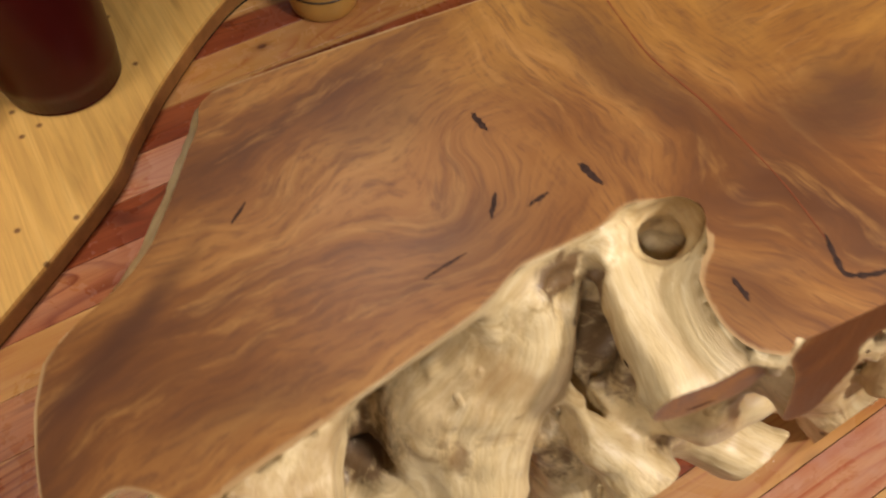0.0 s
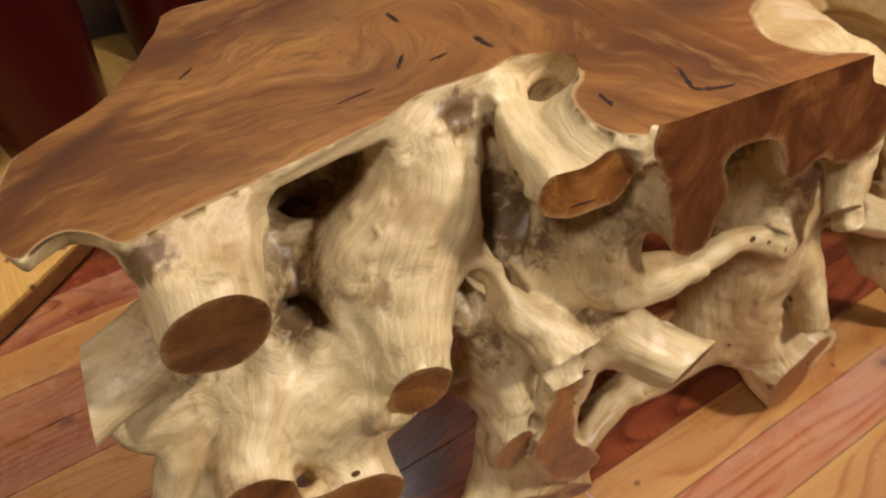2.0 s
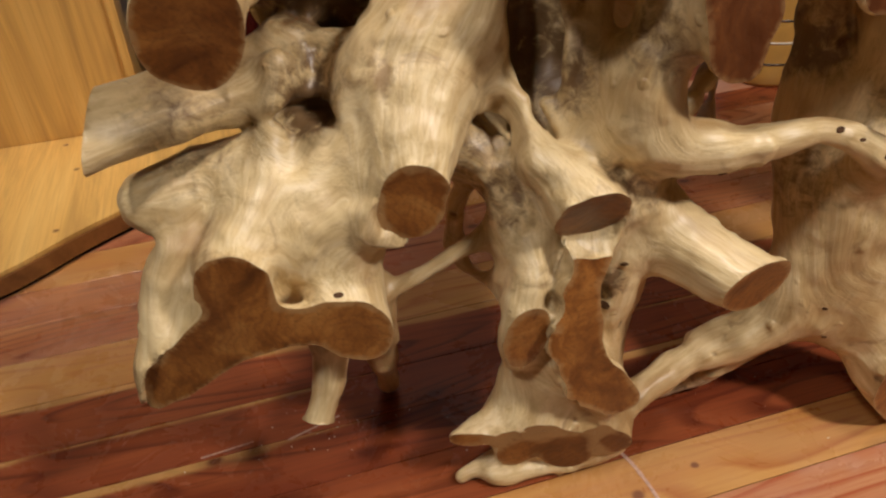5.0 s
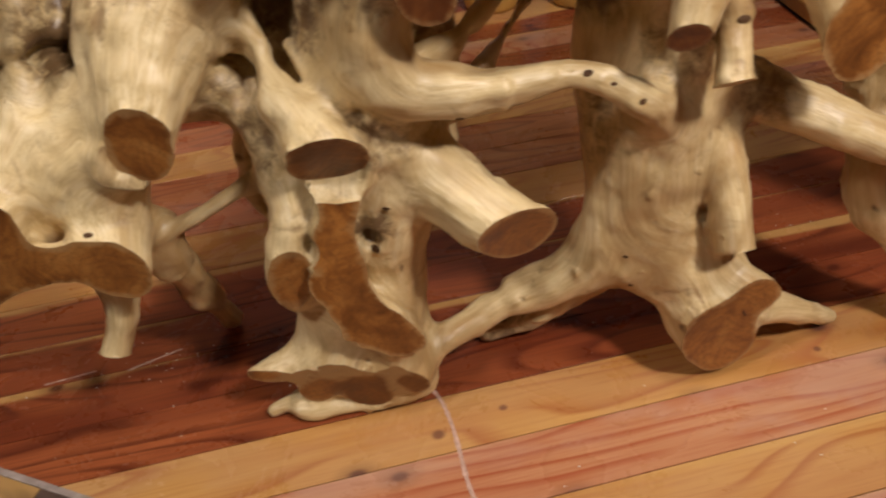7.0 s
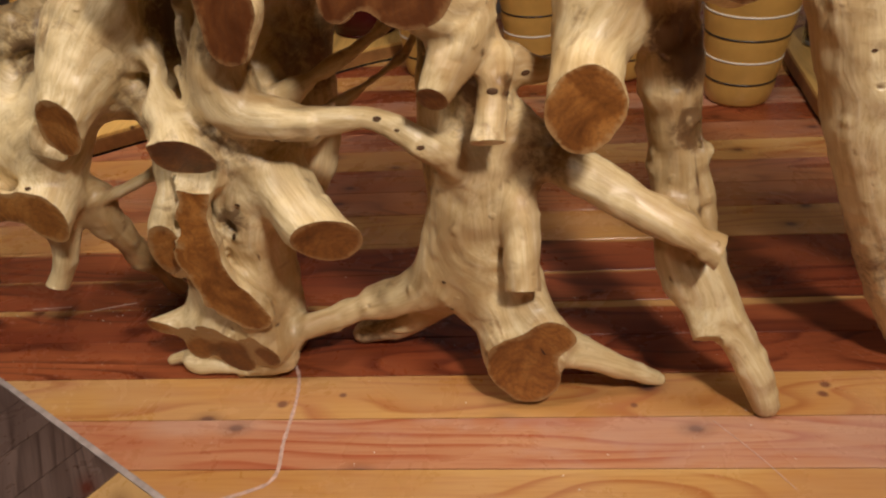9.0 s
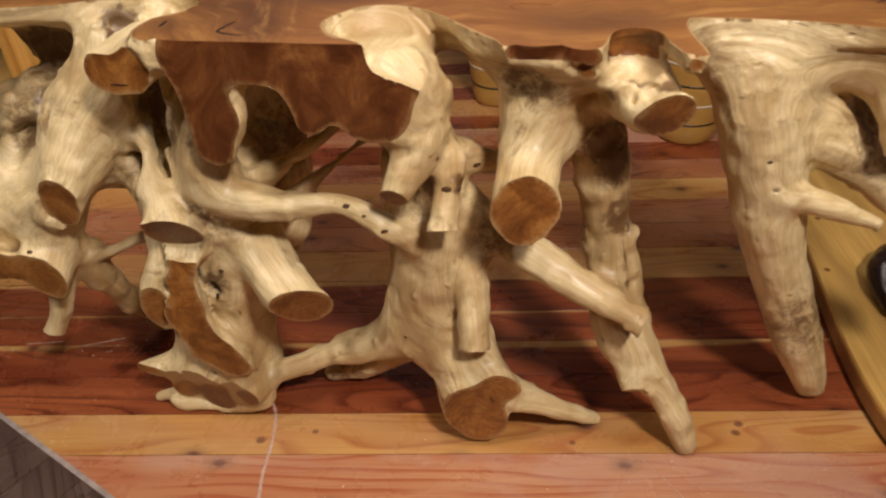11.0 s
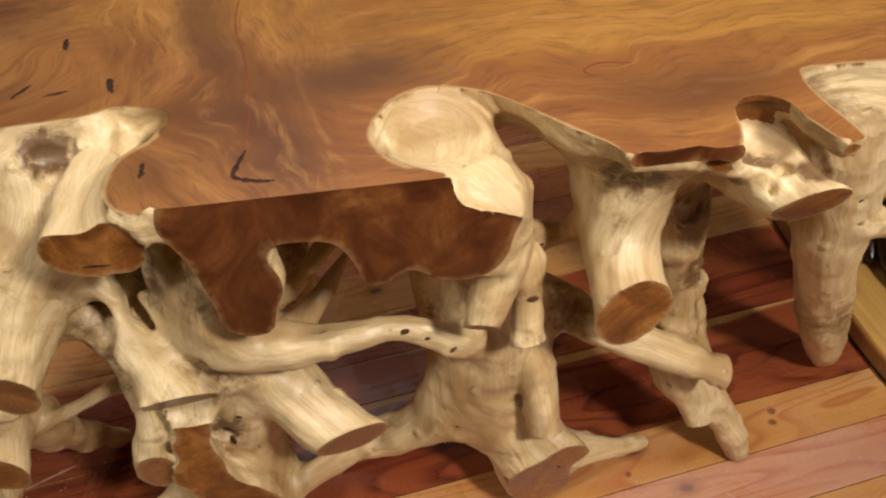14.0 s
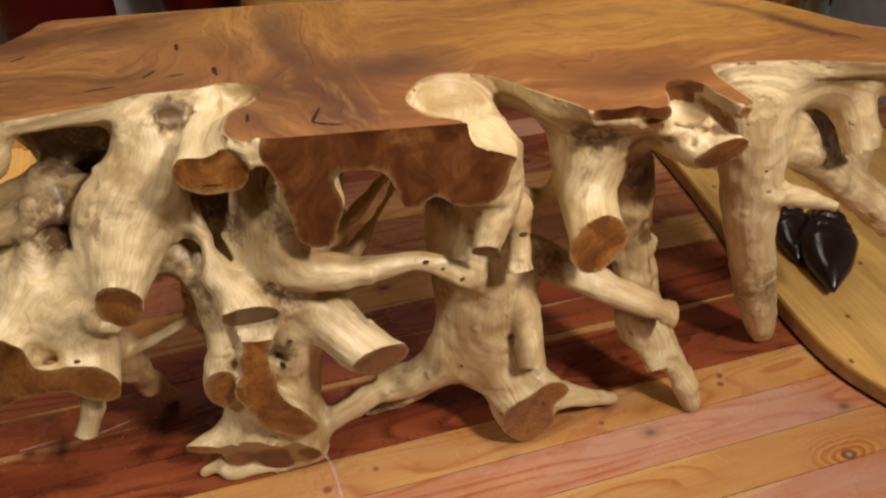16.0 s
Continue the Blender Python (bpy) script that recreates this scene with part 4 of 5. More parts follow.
def grow_field():
    n = np.ceil((HI - LO) / VOX).astype(int) + 1
    axes = [(LO[i] + VOX * np.arange(n[i])).astype(np.float32) for i in range(3)]
    field = np.full(n, 1.0, np.float32)
    gx, gy = np.meshgrid(axes[0], axes[1], indexing="ij")
    flat = outline_distance(np.stack([gx.ravel(), gy.ravel()], 1), spline(OUTLINE, 3, True)).reshape(gx.shape)
    for iz, z in enumerate(axes[2]):
        if z > TOP_Z - 0.15:
            field[:, :, iz] = slab_distance(flat, gx, gy, z)
    for lb in GROWTH.values():
        lo, hi = limb_bounds(lb, lb["k"] + 3 * VOX)
        a = np.clip(((lo - LO) / VOX).astype(int), 0, n - 1)
        b = np.clip(((hi - LO) / VOX).astype(int) + 2, 1, n)
        p = np.stack(np.meshgrid(*[axes[i][a[i]:b[i]] for i in range(3)], indexing="ij"), -1)
        d, cutd = limb_distance(lb, p, lumps(p))
        if cutd is not None:
            d = np.maximum(d, cutd)
        s = tuple(slice(a[i], b[i]) for i in range(3))
        field[s] = smin(field[s], d, lb["k"])
    # each saw stroke also trims what the neighbours bulge past it
    for lb in GROWTH.values():
        if lb["cut"] is not None:
            lo, hi = limb_bounds(lb, 0.0)
            a = np.clip(((lo - LO) / VOX).astype(int), 0, n - 1)
            b = np.clip(((hi - LO) / VOX).astype(int) + 2, 1, n)
            p = np.stack(np.meshgrid(*[axes[i][a[i]:b[i]] for i in range(3)], indexing="ij"), -1)
            d, cutd = limb_distance(lb, p)
            s = tuple(slice(a[i], b[i]) for i in range(3))
            field[s] = np.where((d < 0.002) & (cutd < (0.09 if lb["bare"] else 0.055)), np.maximum(field[s], cutd), field[s])
    for name, xa, xb, za, zb in (("front", 0.42, 0.85, 0.745, 0.9), ("lip_right", 0.955, 1.085, 0.822, 0.9)):
        at, nn = GROWTH[name]["cut"]
        a = np.clip(((np.array((xa, -0.1, za)) - LO) / VOX).astype(int), 0, n - 1)
        b = np.clip(((np.array((xb, 0.12, zb)) - LO) / VOX).astype(int), 1, n)
        p = np.stack(np.meshgrid(*[axes[i][a[i]:b[i]] for i in range(3)], indexing="ij"), -1)
        s = tuple(slice(a[i], b[i]) for i in range(3))
        field[s] = np.maximum(field[s], (p - at) @ nn)
    at, nn = GROWTH["scoop"]["cut"]
    a = np.clip(((np.array((0.755, 0.0, 0.76)) - LO) / VOX).astype(int), 0, n - 1)
    b = np.clip(((np.array((0.885, 0.19, 0.9)) - LO) / VOX).astype(int), 1, n)
    p = np.stack(np.meshgrid(*[axes[i][a[i]:b[i]] for i in range(3)], indexing="ij"), -1)
    s = tuple(slice(a[i], b[i]) for i in range(3))
    field[s] = np.where(flat[a[0]:b[0], a[1]:b[1], None] > 0.004, np.maximum(field[s], (p - at) @ nn), field[s])
    for c, r, k, st in CARVES:
        a = np.clip(((c - r * 2.5 * st - LO) / VOX).astype(int), 0, n - 1)
        b = np.clip(((c + r * 2.5 * st - LO) / VOX).astype(int) + 2, 1, n)
        p = np.stack(np.meshgrid(*[axes[i][a[i]:b[i]] for i in range(3)], indexing="ij"), -1)
        d = (np.linalg.norm((p - c) / st, axis=-1) - r) * st.min()
        s = tuple(slice(a[i], b[i]) for i in range(3))
        field[s] = -smin(-field[s], d, k)
    z = axes[2][None, None, :]
    # outside the outline of the top the roots fall away from the saw's level
    away = np.clip(flat, 0, 0.035)[:, :, None]
    field = np.maximum(field, np.where(flat[:, :, None] > 0, (z - TOP_Z + 0.75 * away) * 0.8, -1.0))
    # a pale chamfer along the far left edge of the top
    far_left = (np.clip((0.10 - gx) / 0.04, 0, 1) * np.clip((gy - 0.40) / 0.05, 0, 1))[:, :, None]
    field = np.where(far_left > 0, np.maximum(field, (z - TOP_Z + flat[:, :, None] + 0.022 * far_left) * 0.7), field)
    field = np.maximum(field, 0.0005 - z).astype(np.float32)
    return field, np.maximum(field, z - TOP_Z).astype(np.float32)


def sampled(field, p):
    q = np.clip((p - LO) / VOX, 0, np.array(field.shape) - 1.001)
    i = np.floor(q).astype(int)
    f = q - i
    v = 0
    for dx in (0, 1):
        for dy in (0, 1):
            for dz in (0, 1):
                w = (f[:, 0] if dx else 1 - f[:, 0]) * (f[:, 1] if dy else 1 - f[:, 1]) * (f[:, 2] if dz else 1 - f[:, 2])
                v = v + w * field[i[:, 0] + dx, i[:, 1] + dy, i[:, 2] + dz]
    return v


def slope(fn, p, h):
    return np.stack([(fn(p + d) - fn(p - d)) / (2 * h) for d in np.eye(3) * h], 1)


def to_crease(p, fn, normal, steps=6, reach=1.6):
    """Slides points within the plane of that normal onto fn = 0; far slips are left where they were."""
    q = p.copy()
    for _ in range(steps):
        g = slope(fn, q, VOX * 0.5)
        g = g - (g @ normal)[:, None] * normal
        size = np.maximum((g * g).sum(1), 0.05)
        q = q - (fn(q) / size)[:, None] * g
    far = np.linalg.norm(q - p, axis=1) > VOX * reach
    q[far] = p[far]
    return q


def surface(field):
    """Vertices and quads of the zero surface, one vertex a crossed cell."""
    neg = field < 0
    n = np.array(field.shape) - 1
    count = np.zeros(n, np.int8)
    corners = [(i, j, k) for i in (0, 1) for j in (0, 1) for k in (0, 1)]
    for i, j, k in corners:
        count += neg[i:i + n[0], j:j + n[1], k:k + n[2]]
    cells = np.argwhere((count > 0) & (count < 8))
    ids = np.full(n, -1, np.int32)
    ids[tuple(cells.T)] = np.arange(len(cells))
    total, hits = np.zeros((len(cells), 3)), np.zeros(len(cells))
    val = {c: field[cells[:, 0] + c[0], cells[:, 1] + c[1], cells[:, 2] + c[2]] for c in corners}
    for c in corners:
        for ax in range(3):
            if c[ax] == 0:
                e = list(c)
                e[ax] = 1
                a, b = val[c], val[tuple(e)]
                m = (a < 0) != (b < 0)
                t = np.where(m, a / np.where(m, a - b, 1), 0)
                q = np.array(c, float) + t[:, None] * (np.array(e) - np.array(c))
                total += q * m[:, None]
                hits += m
    verts = LO + VOX * (cells + total / hits[:, None])
    quads = []
    for ax in range(3):
        u, v = (ax + 1) % 3, (ax + 2) % 3
        s0 = [slice(1, -1)] * 3
        s0[ax] = slice(0, -1)
        s1 = [slice(1, -1)] * 3
        s1[ax] = slice(1, None)
        a, b = neg[tuple(s0)], neg[tuple(s1)]
        for which, flip in ((a & ~b, False), (~a & b, True)):
            e = np.argwhere(which) + np.array([0 if i == ax else 1 for i in range(3)])
            du, dv = np.eye(3, dtype=int)[u], np.eye(3, dtype=int)[v]
            ring = [e - du - dv, e - dv, e, e - du]
            if flip:
                ring = ring[::-1]
            quads.append(np.stack([ids[tuple(q.T)] for q in ring], 1))
    quads = np.concatenate(quads)
    return verts, quads[(quads >= 0).all(1)]


def field_normals(field, verts):
    out = slope(lambda p: sampled(field, p), verts, VOX * 0.8)
    return out / np.maximum(np.linalg.norm(out, axis=1), 1e-9)[:, None]


def grown_part(name, parent, verts, normals, quads, material, layers, label="", hard=None):
    used, inv = np.unique(quads, return_inverse=True)
    inv = inv.reshape(quads.shape)
    me = bpy.data.meshes.new(name)
    me.vertices.add(len(used))
    me.vertices.foreach_set("co", verts[used].astype(np.float32).ravel())
    me.loops.add(inv.size)
    me.loops.foreach_set("vertex_index", inv.astype(np.int32).ravel())
    me.polygons.add(len(inv))
    me.polygons.foreach_set("loop_start", np.arange(0, inv.size, 4, dtype=np.int32))
    me.update(calc_edges=True)
    me.polygons.foreach_set("use_smooth", np.ones(len(inv), bool))
    for key, values in layers.items():
        at = me.attributes.new(key, "FLOAT_VECTOR", "POINT")
        at.data.foreach_set("vector", values[used].astype(np.float32).ravel())
    nrm = normals[used] if hard is None else np.tile(hard, (len(used), 1))
    me.normals_split_custom_set_from_vertices([tuple(v) for v in nrm])
    me.materials.append(material)
    ob = new(name, me)
    ob.parent = parent
    if label:
        tagged(ob, label)
    return ob


def even_border(verts, faces, rounds=5):
    """Smooths the outline of a set of quads along itself, in place."""
    if not len(faces):
        return
    edges = np.sort(np.concatenate([faces[:, [j, (j + 1) % 4]] for j in range(4)]), axis=1)
    edges, count = np.unique(edges, axis=0, return_counts=True)
    edges = edges[count == 1]
    ids, inv = np.unique(edges, return_inverse=True)
    inv = inv.reshape(edges.shape)
    ties = np.bincount(inv.ravel(), minlength=len(ids))
    for _ in range(rounds):
        p = verts[ids]
        total = np.zeros_like(p)
        np.add.at(total, inv[:, 0], p[inv[:, 1]])
        np.add.at(total, inv[:, 1], p[inv[:, 0]])
        verts[ids] = np.where((ties == 2)[:, None], 0.5 * p + 0.25 * total, p)


def pieces_of(faces, least=5):
    """Index arrays of the connected pieces of a set of quads, specks left out."""
    if not len(faces):
        return []
    label = {}

    def find(v):
        while label.setdefault(v, v) != v:
            label[v] = label[label[v]]
            v = label[v]
        return v

    for q in faces.tolist():
        a = find(q[0])
        for v in q[1:]:
            label[find(v)] = a
    roots = np.array([find(q[0]) for q in faces.tolist()])
    return [np.nonzero(roots == r)[0] for r in np.unique(roots) if (roots == r).sum() > least]


def root_table():
    thing = new("root_table")
    tagged(thing, "tree-root console table with a polished live-edge top and pale gnarled roots", "table")
    bark_field, field = grow_field()
    verts, quads = surface(field)
    outline = spline(OUTLINE, 3, True)
    # the rim of the polished top
    up = np.array((0.0, 0.0, 1.0))
    high = verts[:, 2] > TOP_Z - VOX * 0.9
    pre = sampled(bark_field, verts)
    verts[high & (pre < 0), 2] = TOP_Z
    rim = np.nonzero((verts[:, 2] > TOP_Z - VOX * 1.3) & (np.abs(pre) < VOX * 0.9))[0]
    p = verts[rim]
    p[:, 2] = TOP_Z
    low = p.copy()
    verts[rim] = to_crease(low, lambda q: sampled(bark_field, np.column_stack([q[:, :2], np.full(len(q), TOP_Z - VOX * 0.5)])), up, 8, 2.6)
    normals = field_normals(field, verts)
    near = slab_distance(outline_distance(verts[:, :2], outline), *verts.T)
    owner = np.full(len(verts), -1)
    weight = np.exp(-np.clip(near, 0, 1) / 0.013)
    grain = (verts - np.array((0.6, 0.3, 0.84))) * np.array((0.1, 1.0, 1.0)) * weight[:, None]
    section = np.zeros_like(verts)
    flats = {}
    kinds = list(GROWTH.values())
    for i, lb in enumerate(kinds):
        lo, hi = limb_bounds(lb, 0.06)
        m = np.nonzero(((verts > lo) & (verts < hi)).all(1))[0]
        if not len(m):
            continue
        p = verts[m]
        d, cutd = limb_distance(lb, p, lumps(p))
        first = lb["strands"][0]
        axis = first[-1, :3] - first[0, :3]
        axis = axis / np.linalg.norm(axis)
        e1 = np.cross(axis, (0.31, 0.87, 0.38))
        e1 /= np.linalg.norm(e1)
        e2 = np.cross(axis, e1)
        full = d if cutd is None else np.maximum(d, cutd)
        if cutd is not None:
            n = lb["cut"][1]
            hit = (np.abs(cutd) < VOX * 0.9) & (d < VOX * 0.9) & ((full < near[m] + 0.004) | (d < -0.004))
            edge = hit & (d > -VOX * 1.1)
            s = m[hit]
            verts[s] -= cutd[hit][:, None] * n
            s = m[edge]
            if len(s):
                verts[s] = to_crease(verts[s], lambda q: limb_distance(lb, q, lumps(q))[0], n)
            on = np.zeros(len(verts), bool)
            on[m[hit]] = True
            flats[i] = on
            c = lb["cut"][0]
            section[m[hit]] = np.stack([(p - c) @ e1, (p - c) @ e2, d], 1)[hit]
        for pts in lb["strands"]:
            away, along = strand_grain(pts, p)
            w = np.exp(-np.clip(away, -0.01, 1) / 0.013)
            grain[m] += along * w[:, None]
            weight[m] += w
        better = full < near[m]
        owner[m[better]] = i
        near[m[better]] = full[better]
    grain /= np.maximum(weight, 1e-6)[:, None]
    # shallow flutes along the fibres of the bark side
    held = verts[:, 2] > TOP_Z - 1.5e-3
    for on in flats.values():
        held |= on
    flute = 0.0022 * lattice_noise(grain, 42.0, 5) + 0.0014 * lattice_noise(grain, 95.0, 6)
    verts = np.where(held[:, None] | (verts[:, 2] < 0.004)[:, None], verts, verts + normals * flute[:, None])
    face_n = np.cross(verts[quads[:, 2]] - verts[quads[:, 0]], verts[quads[:, 3]] - verts[quads[:, 1]])
    face_n /= np.maximum(np.linalg.norm(face_n, axis=1), 1e-12)[:, None]
    face_top = (verts[quads][:, :, 2] > TOP_Z - 1.2e-3).all(1) & (face_n[:, 2] > 0.7)
    face_own = np.sort(owner[quads], axis=1)[:, 2]
    face_saw = np.full(len(quads), -1)
    for i, on in flats.items():
        face_saw[on[quads].all(1) & (face_n @ kinds[i]["cut"][1] > 0.75)] = i
    for i in flats:
        every = np.nonzero(face_saw == i)[0]
        kept = pieces_of(quads[every])
        big = max([len(k) for k in kept], default=0)
        lose = np.ones(len(every), bool)
        for one in kept:
            if len(one) > 0.12 * big:
                lose[one] = False
        face_own[every[lose]] = i
        face_saw[every[lose]] = -1
    bark_faces = ~face_top & (face_saw < 0)
    # stray scraps of bark go to the root that they touch
    holder = np.full(len(verts), -2)
    scraps = []
    for i in range(-1, len(kinds)):
        mine = np.nonzero(bark_faces & (face_own == i))[0]
        found = sorted(pieces_of(quads[mine], 0), key=len, reverse=True)
        if found:
            holder[quads[mine[found[0]]].ravel()] = i
            scraps += [mine[one] for one in found[1:]]
    for one in sorted(scraps, key=len, reverse=True):
        near_by = holder[quads[one].ravel()]
        near_by = near_by[near_by > -2]
        if len(near_by):
            face_own[one] = np.bincount(near_by + 1).argmax() - 1
            holder[quads[one].ravel()] = face_own[one[0]]
    # even out the borders of the top and of the saw cuts
    for i in [None] + list(flats):
        even_border(verts, quads[face_top if i is None else face_saw == i])
    face_n = np.cross(verts[quads[:, 2]] - verts[quads[:, 0]], verts[quads[:, 3]] - verts[quads[:, 1]])
    face_n /= np.maximum(np.linalg.norm(face_n, axis=1), 1e-12)[:, None]
    summed = np.zeros_like(verts)
    for j in range(4):
        np.add.at(summed, quads[bark_faces][:, j], face_n[bark_faces])
    size = np.linalg.norm(summed, axis=1)
    normals = np.where((size > 0.2)[:, None], summed / np.maximum(size, 1e-9)[:, None], normals)
    # brown heartwood in the hollow under the right-hand knuckle, partly painting its shade
    mid = verts[quads].mean(1)
    heart = ~face_top & (face_saw < 0) & (np.linalg.norm(mid - np.array((1.148, 0.07, 0.838)), axis=1) < 0.052) & (face_n[:, 1] < -0.2) & (mid[:, 2] > 0.812) & (mid[:, 0] < 1.19)
    section[quads[heart].ravel(), 2] = -0.03
    # patches where dark bark was left on; in the hollows they also paint shade
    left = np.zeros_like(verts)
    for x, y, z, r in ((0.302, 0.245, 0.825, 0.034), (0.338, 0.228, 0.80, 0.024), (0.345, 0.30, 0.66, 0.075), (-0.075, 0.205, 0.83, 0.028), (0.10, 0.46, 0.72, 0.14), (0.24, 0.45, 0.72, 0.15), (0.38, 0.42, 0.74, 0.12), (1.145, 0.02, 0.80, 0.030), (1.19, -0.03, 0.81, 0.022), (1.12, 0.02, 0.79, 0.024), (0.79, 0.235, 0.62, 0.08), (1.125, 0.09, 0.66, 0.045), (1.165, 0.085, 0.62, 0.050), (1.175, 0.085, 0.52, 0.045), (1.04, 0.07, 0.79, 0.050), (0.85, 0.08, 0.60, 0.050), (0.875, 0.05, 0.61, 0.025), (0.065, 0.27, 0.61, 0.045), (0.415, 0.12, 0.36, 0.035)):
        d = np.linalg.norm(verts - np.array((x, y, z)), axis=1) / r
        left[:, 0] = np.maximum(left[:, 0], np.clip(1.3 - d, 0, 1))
    # tan inner bark, only half scraped off; in recesses it doubles as painted shade
    for x, y, z, r, much in ((0.43, 0.13, 0.51, 0.07, 0.42), (0.84, 0.10, 0.56, 0.07, 0.38), (0.45, 0.10, 0.70, 0.06, 0.38), (0.08, 0.29, 0.63, 0.08, 0.42), (1.57, 0.12, 0.27, 0.13, 0.42), (1.0, 0.06, 0.79, 0.06, 0.45), (1.56, 0.12, 0.63, 0.09, 0.42),
                             (0.29, 0.18, 0.49, 0.07, 0.40), (0.25, 0.23, 0.54, 0.06, 0.40), (0.40, 0.20, 0.63, 0.065, 0.55), (0.39, 0.27, 0.62, 0.085, 0.62), (0.33, 0.29, 0.66, 0.085, 0.62), (0.44, 0.31, 0.68, 0.05, 0.5), (0.56, 0.30, 0.60, 0.10, 0.5), (0.78, 0.17, 0.42, 0.09, 0.36), (0.34, 0.12, 0.36, 0.06, 0.36), (0.95, 0.09, 0.48, 0.06, 0.42), (-0.05, 0.26, 0.47, 0.06, 0.34), (-0.09, 0.29, 0.60, 0.09, 0.36), (0.60, 0.17, 0.06, 0.08, 0.34)):
        d = np.linalg.norm(verts - np.array((x, y, z)), axis=1) / r
        left[:, 0] = np.maximum(left[:, 0], much * np.clip(1.5 - d, 0, 1))
    on_top = np.unique(quads[face_top])
    edge = outline_distance(verts[on_top, :2], outline)
    for name, xa, xb in SLAB_SAWN:
        at, n = GROWTH[name]["cut"]
        sawn = (verts[on_top, 0] > xa) & (verts[on_top, 0] < xb) & (((verts[on_top] - at) @ n) > -0.02)
        edge[sawn] = -0.02
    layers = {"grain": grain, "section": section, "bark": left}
    of_top = section.copy()
    of_top[on_top, 2] = np.clip(edge, -0.02, 0.0)
    grown_part("tabletop", thing, verts, normals, quads[face_top], TOP, dict(layers, section=of_top), "polished brown live-edge wooden top", up)
    grown_part("sawn_face", thing, verts, normals, quads[heart], SAWN, layers, "brown heartwood inside a hollow, its colour also standing for shade")
    rest = ~face_top & ~heart
    edge = rest & (face_own < 0) & (face_saw < 0)
    grown_part("live_edge", thing, verts, normals, quads[edge], ROOT, layers, "pale bark-side edge of the top")
    for i, lb in enumerate(kinds):
        bark = rest & (face_own == i) & (face_saw < 0)
        if not bark.any():
            continue
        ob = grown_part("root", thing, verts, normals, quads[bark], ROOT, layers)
        cut = np.nonzero(rest & (face_saw == i))[0]
        for one in pieces_of(quads[cut]):
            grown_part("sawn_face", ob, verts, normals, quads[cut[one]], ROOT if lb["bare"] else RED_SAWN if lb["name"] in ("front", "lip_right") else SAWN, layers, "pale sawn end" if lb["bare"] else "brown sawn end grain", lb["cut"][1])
    # dark knots in the bark side
    for x, y, z, r in ((0.05, 0.11, 0.446, 0.007), (0.692, 0.05, 0.562, 0.008), (0.722, 0.045, 0.548, 0.005), (0.762, 0.03, 0.522, 0.008), (1.39, 0.03, 0.64, 0.006), (0.53, 0.06, 0.53, 0.006),
                       (0.43, 0.09, 0.395, 0.006), (0.80, 0.05, 0.60, 0.005), (0.315, 0.15, 0.80, 0.006), (0.77, 0.06, 0.24, 0.005),
                       (0.868, 0.04, 0.605, 0.009), (0.880, 0.045, 0.60, 0.007), (0.858, 0.04, 0.58, 0.006), (0.93, 0.10, 0.60, 0.008), (0.41, 0.10, 0.33, 0.010), (0.79, 0.08, 0.19, 0.005)):
        at = np.array((x, y, z))
        near_bark = np.nonzero(~held)[0]
        i = near_bark[np.argmin(((verts[near_bark] - at) ** 2).sum(1))]
        bm = bmesh.new()
        bmesh.ops.create_uvsphere(bm, u_segments=14, v_segments=8, radius=1.0)
        turn = Vector(normals[i]).to_track_quat("Z", "Y").to_matrix().to_4x4()
        bm.transform(Matrix.Translation(verts[i]) @ turn @ Matrix.Diagonal((r * 0.95, r * 0.55, 0.0012, 1)))
        smooth_all(part("knot", bm, KNOT, thing, "small dark knot hole"))
    # short cracks in the sawn ends
    for x, y, z, length, turn, name in ((0.944, -0.0065, 0.142, 0.018, 0.5, "trunk_foot"), (0.352, 0.078, 0.782, 0.034, 1.6, "stub_upper")):
        at, n = GROWTH[name]["cut"]
        p = np.array((x, y, z))
        p = p - ((p - at) @ n) * n + n * 0.0004
        bm = bmesh.new()
        bmesh.ops.create_uvsphere(bm, u_segments=12, v_segments=6, radius=1.0)
        facing = Vector(n).to_track_quat("Z", "X").to_matrix().to_4x4()
        bm.transform(Matrix.Translation(p) @ facing @ Matrix.Rotation(turn, 4, "Z") @ Matrix.Diagonal((length * 0.5, 0.0016, 0.0006, 1)))
        part("crack", bm, CRACK, thing, "dark crack in a sawn end")
    return thing


root_table()


# ---- room shell ----
X0, X1, Y0, Y1, HIGH = -2.6, 2.95, -3.0, 2.35, 2.75


def room():
    for name, box_at, mat, text, kind in (
        ("floor_base", (X0, X1, Y0, Y1, -0.12, -0.024), GAP, "dark bed under the floor planks", "floor"),
        ("wall_north", (X0 - 0.15, X1 + 0.15, Y1, Y1 + 0.15, -0.12, HIGH), WALL, "plain grey painted wall behind the pots", "wall"),
        ("wall_south", (X0 - 0.15, X1 + 0.15, Y0 - 0.15, Y0, -0.12, HIGH), DIM_WALL, "unseen wall, kept dark to cut bounced light", "wall"),
        ("wall_west", (X0 - 0.15, X0, Y0, Y1, -0.12, HIGH), DIM_WALL, "unseen wall, kept dark to cut bounced light", "wall"),
        ("wall_east", (X1, X1 + 0.15, Y0, Y1, -0.12, HIGH), WALL, "plain grey painted wall beside the glass vases", "wall"),
        ("ceiling", (X0 - 0.15, X1 + 0.15, Y0 - 0.15, Y1 + 0.15, HIGH, HIGH + 0.12), CEIL, "unseen ceiling, kept dark to cut bounced light", "ceiling"),
    ):
        ob = part(name, box(bmesh.new(), *box_at), mat)
        tagged(ob, text, kind, kind="structure")
        if name == "floor_base":
            ob.name = "floor"
            room.floor = ob


room()


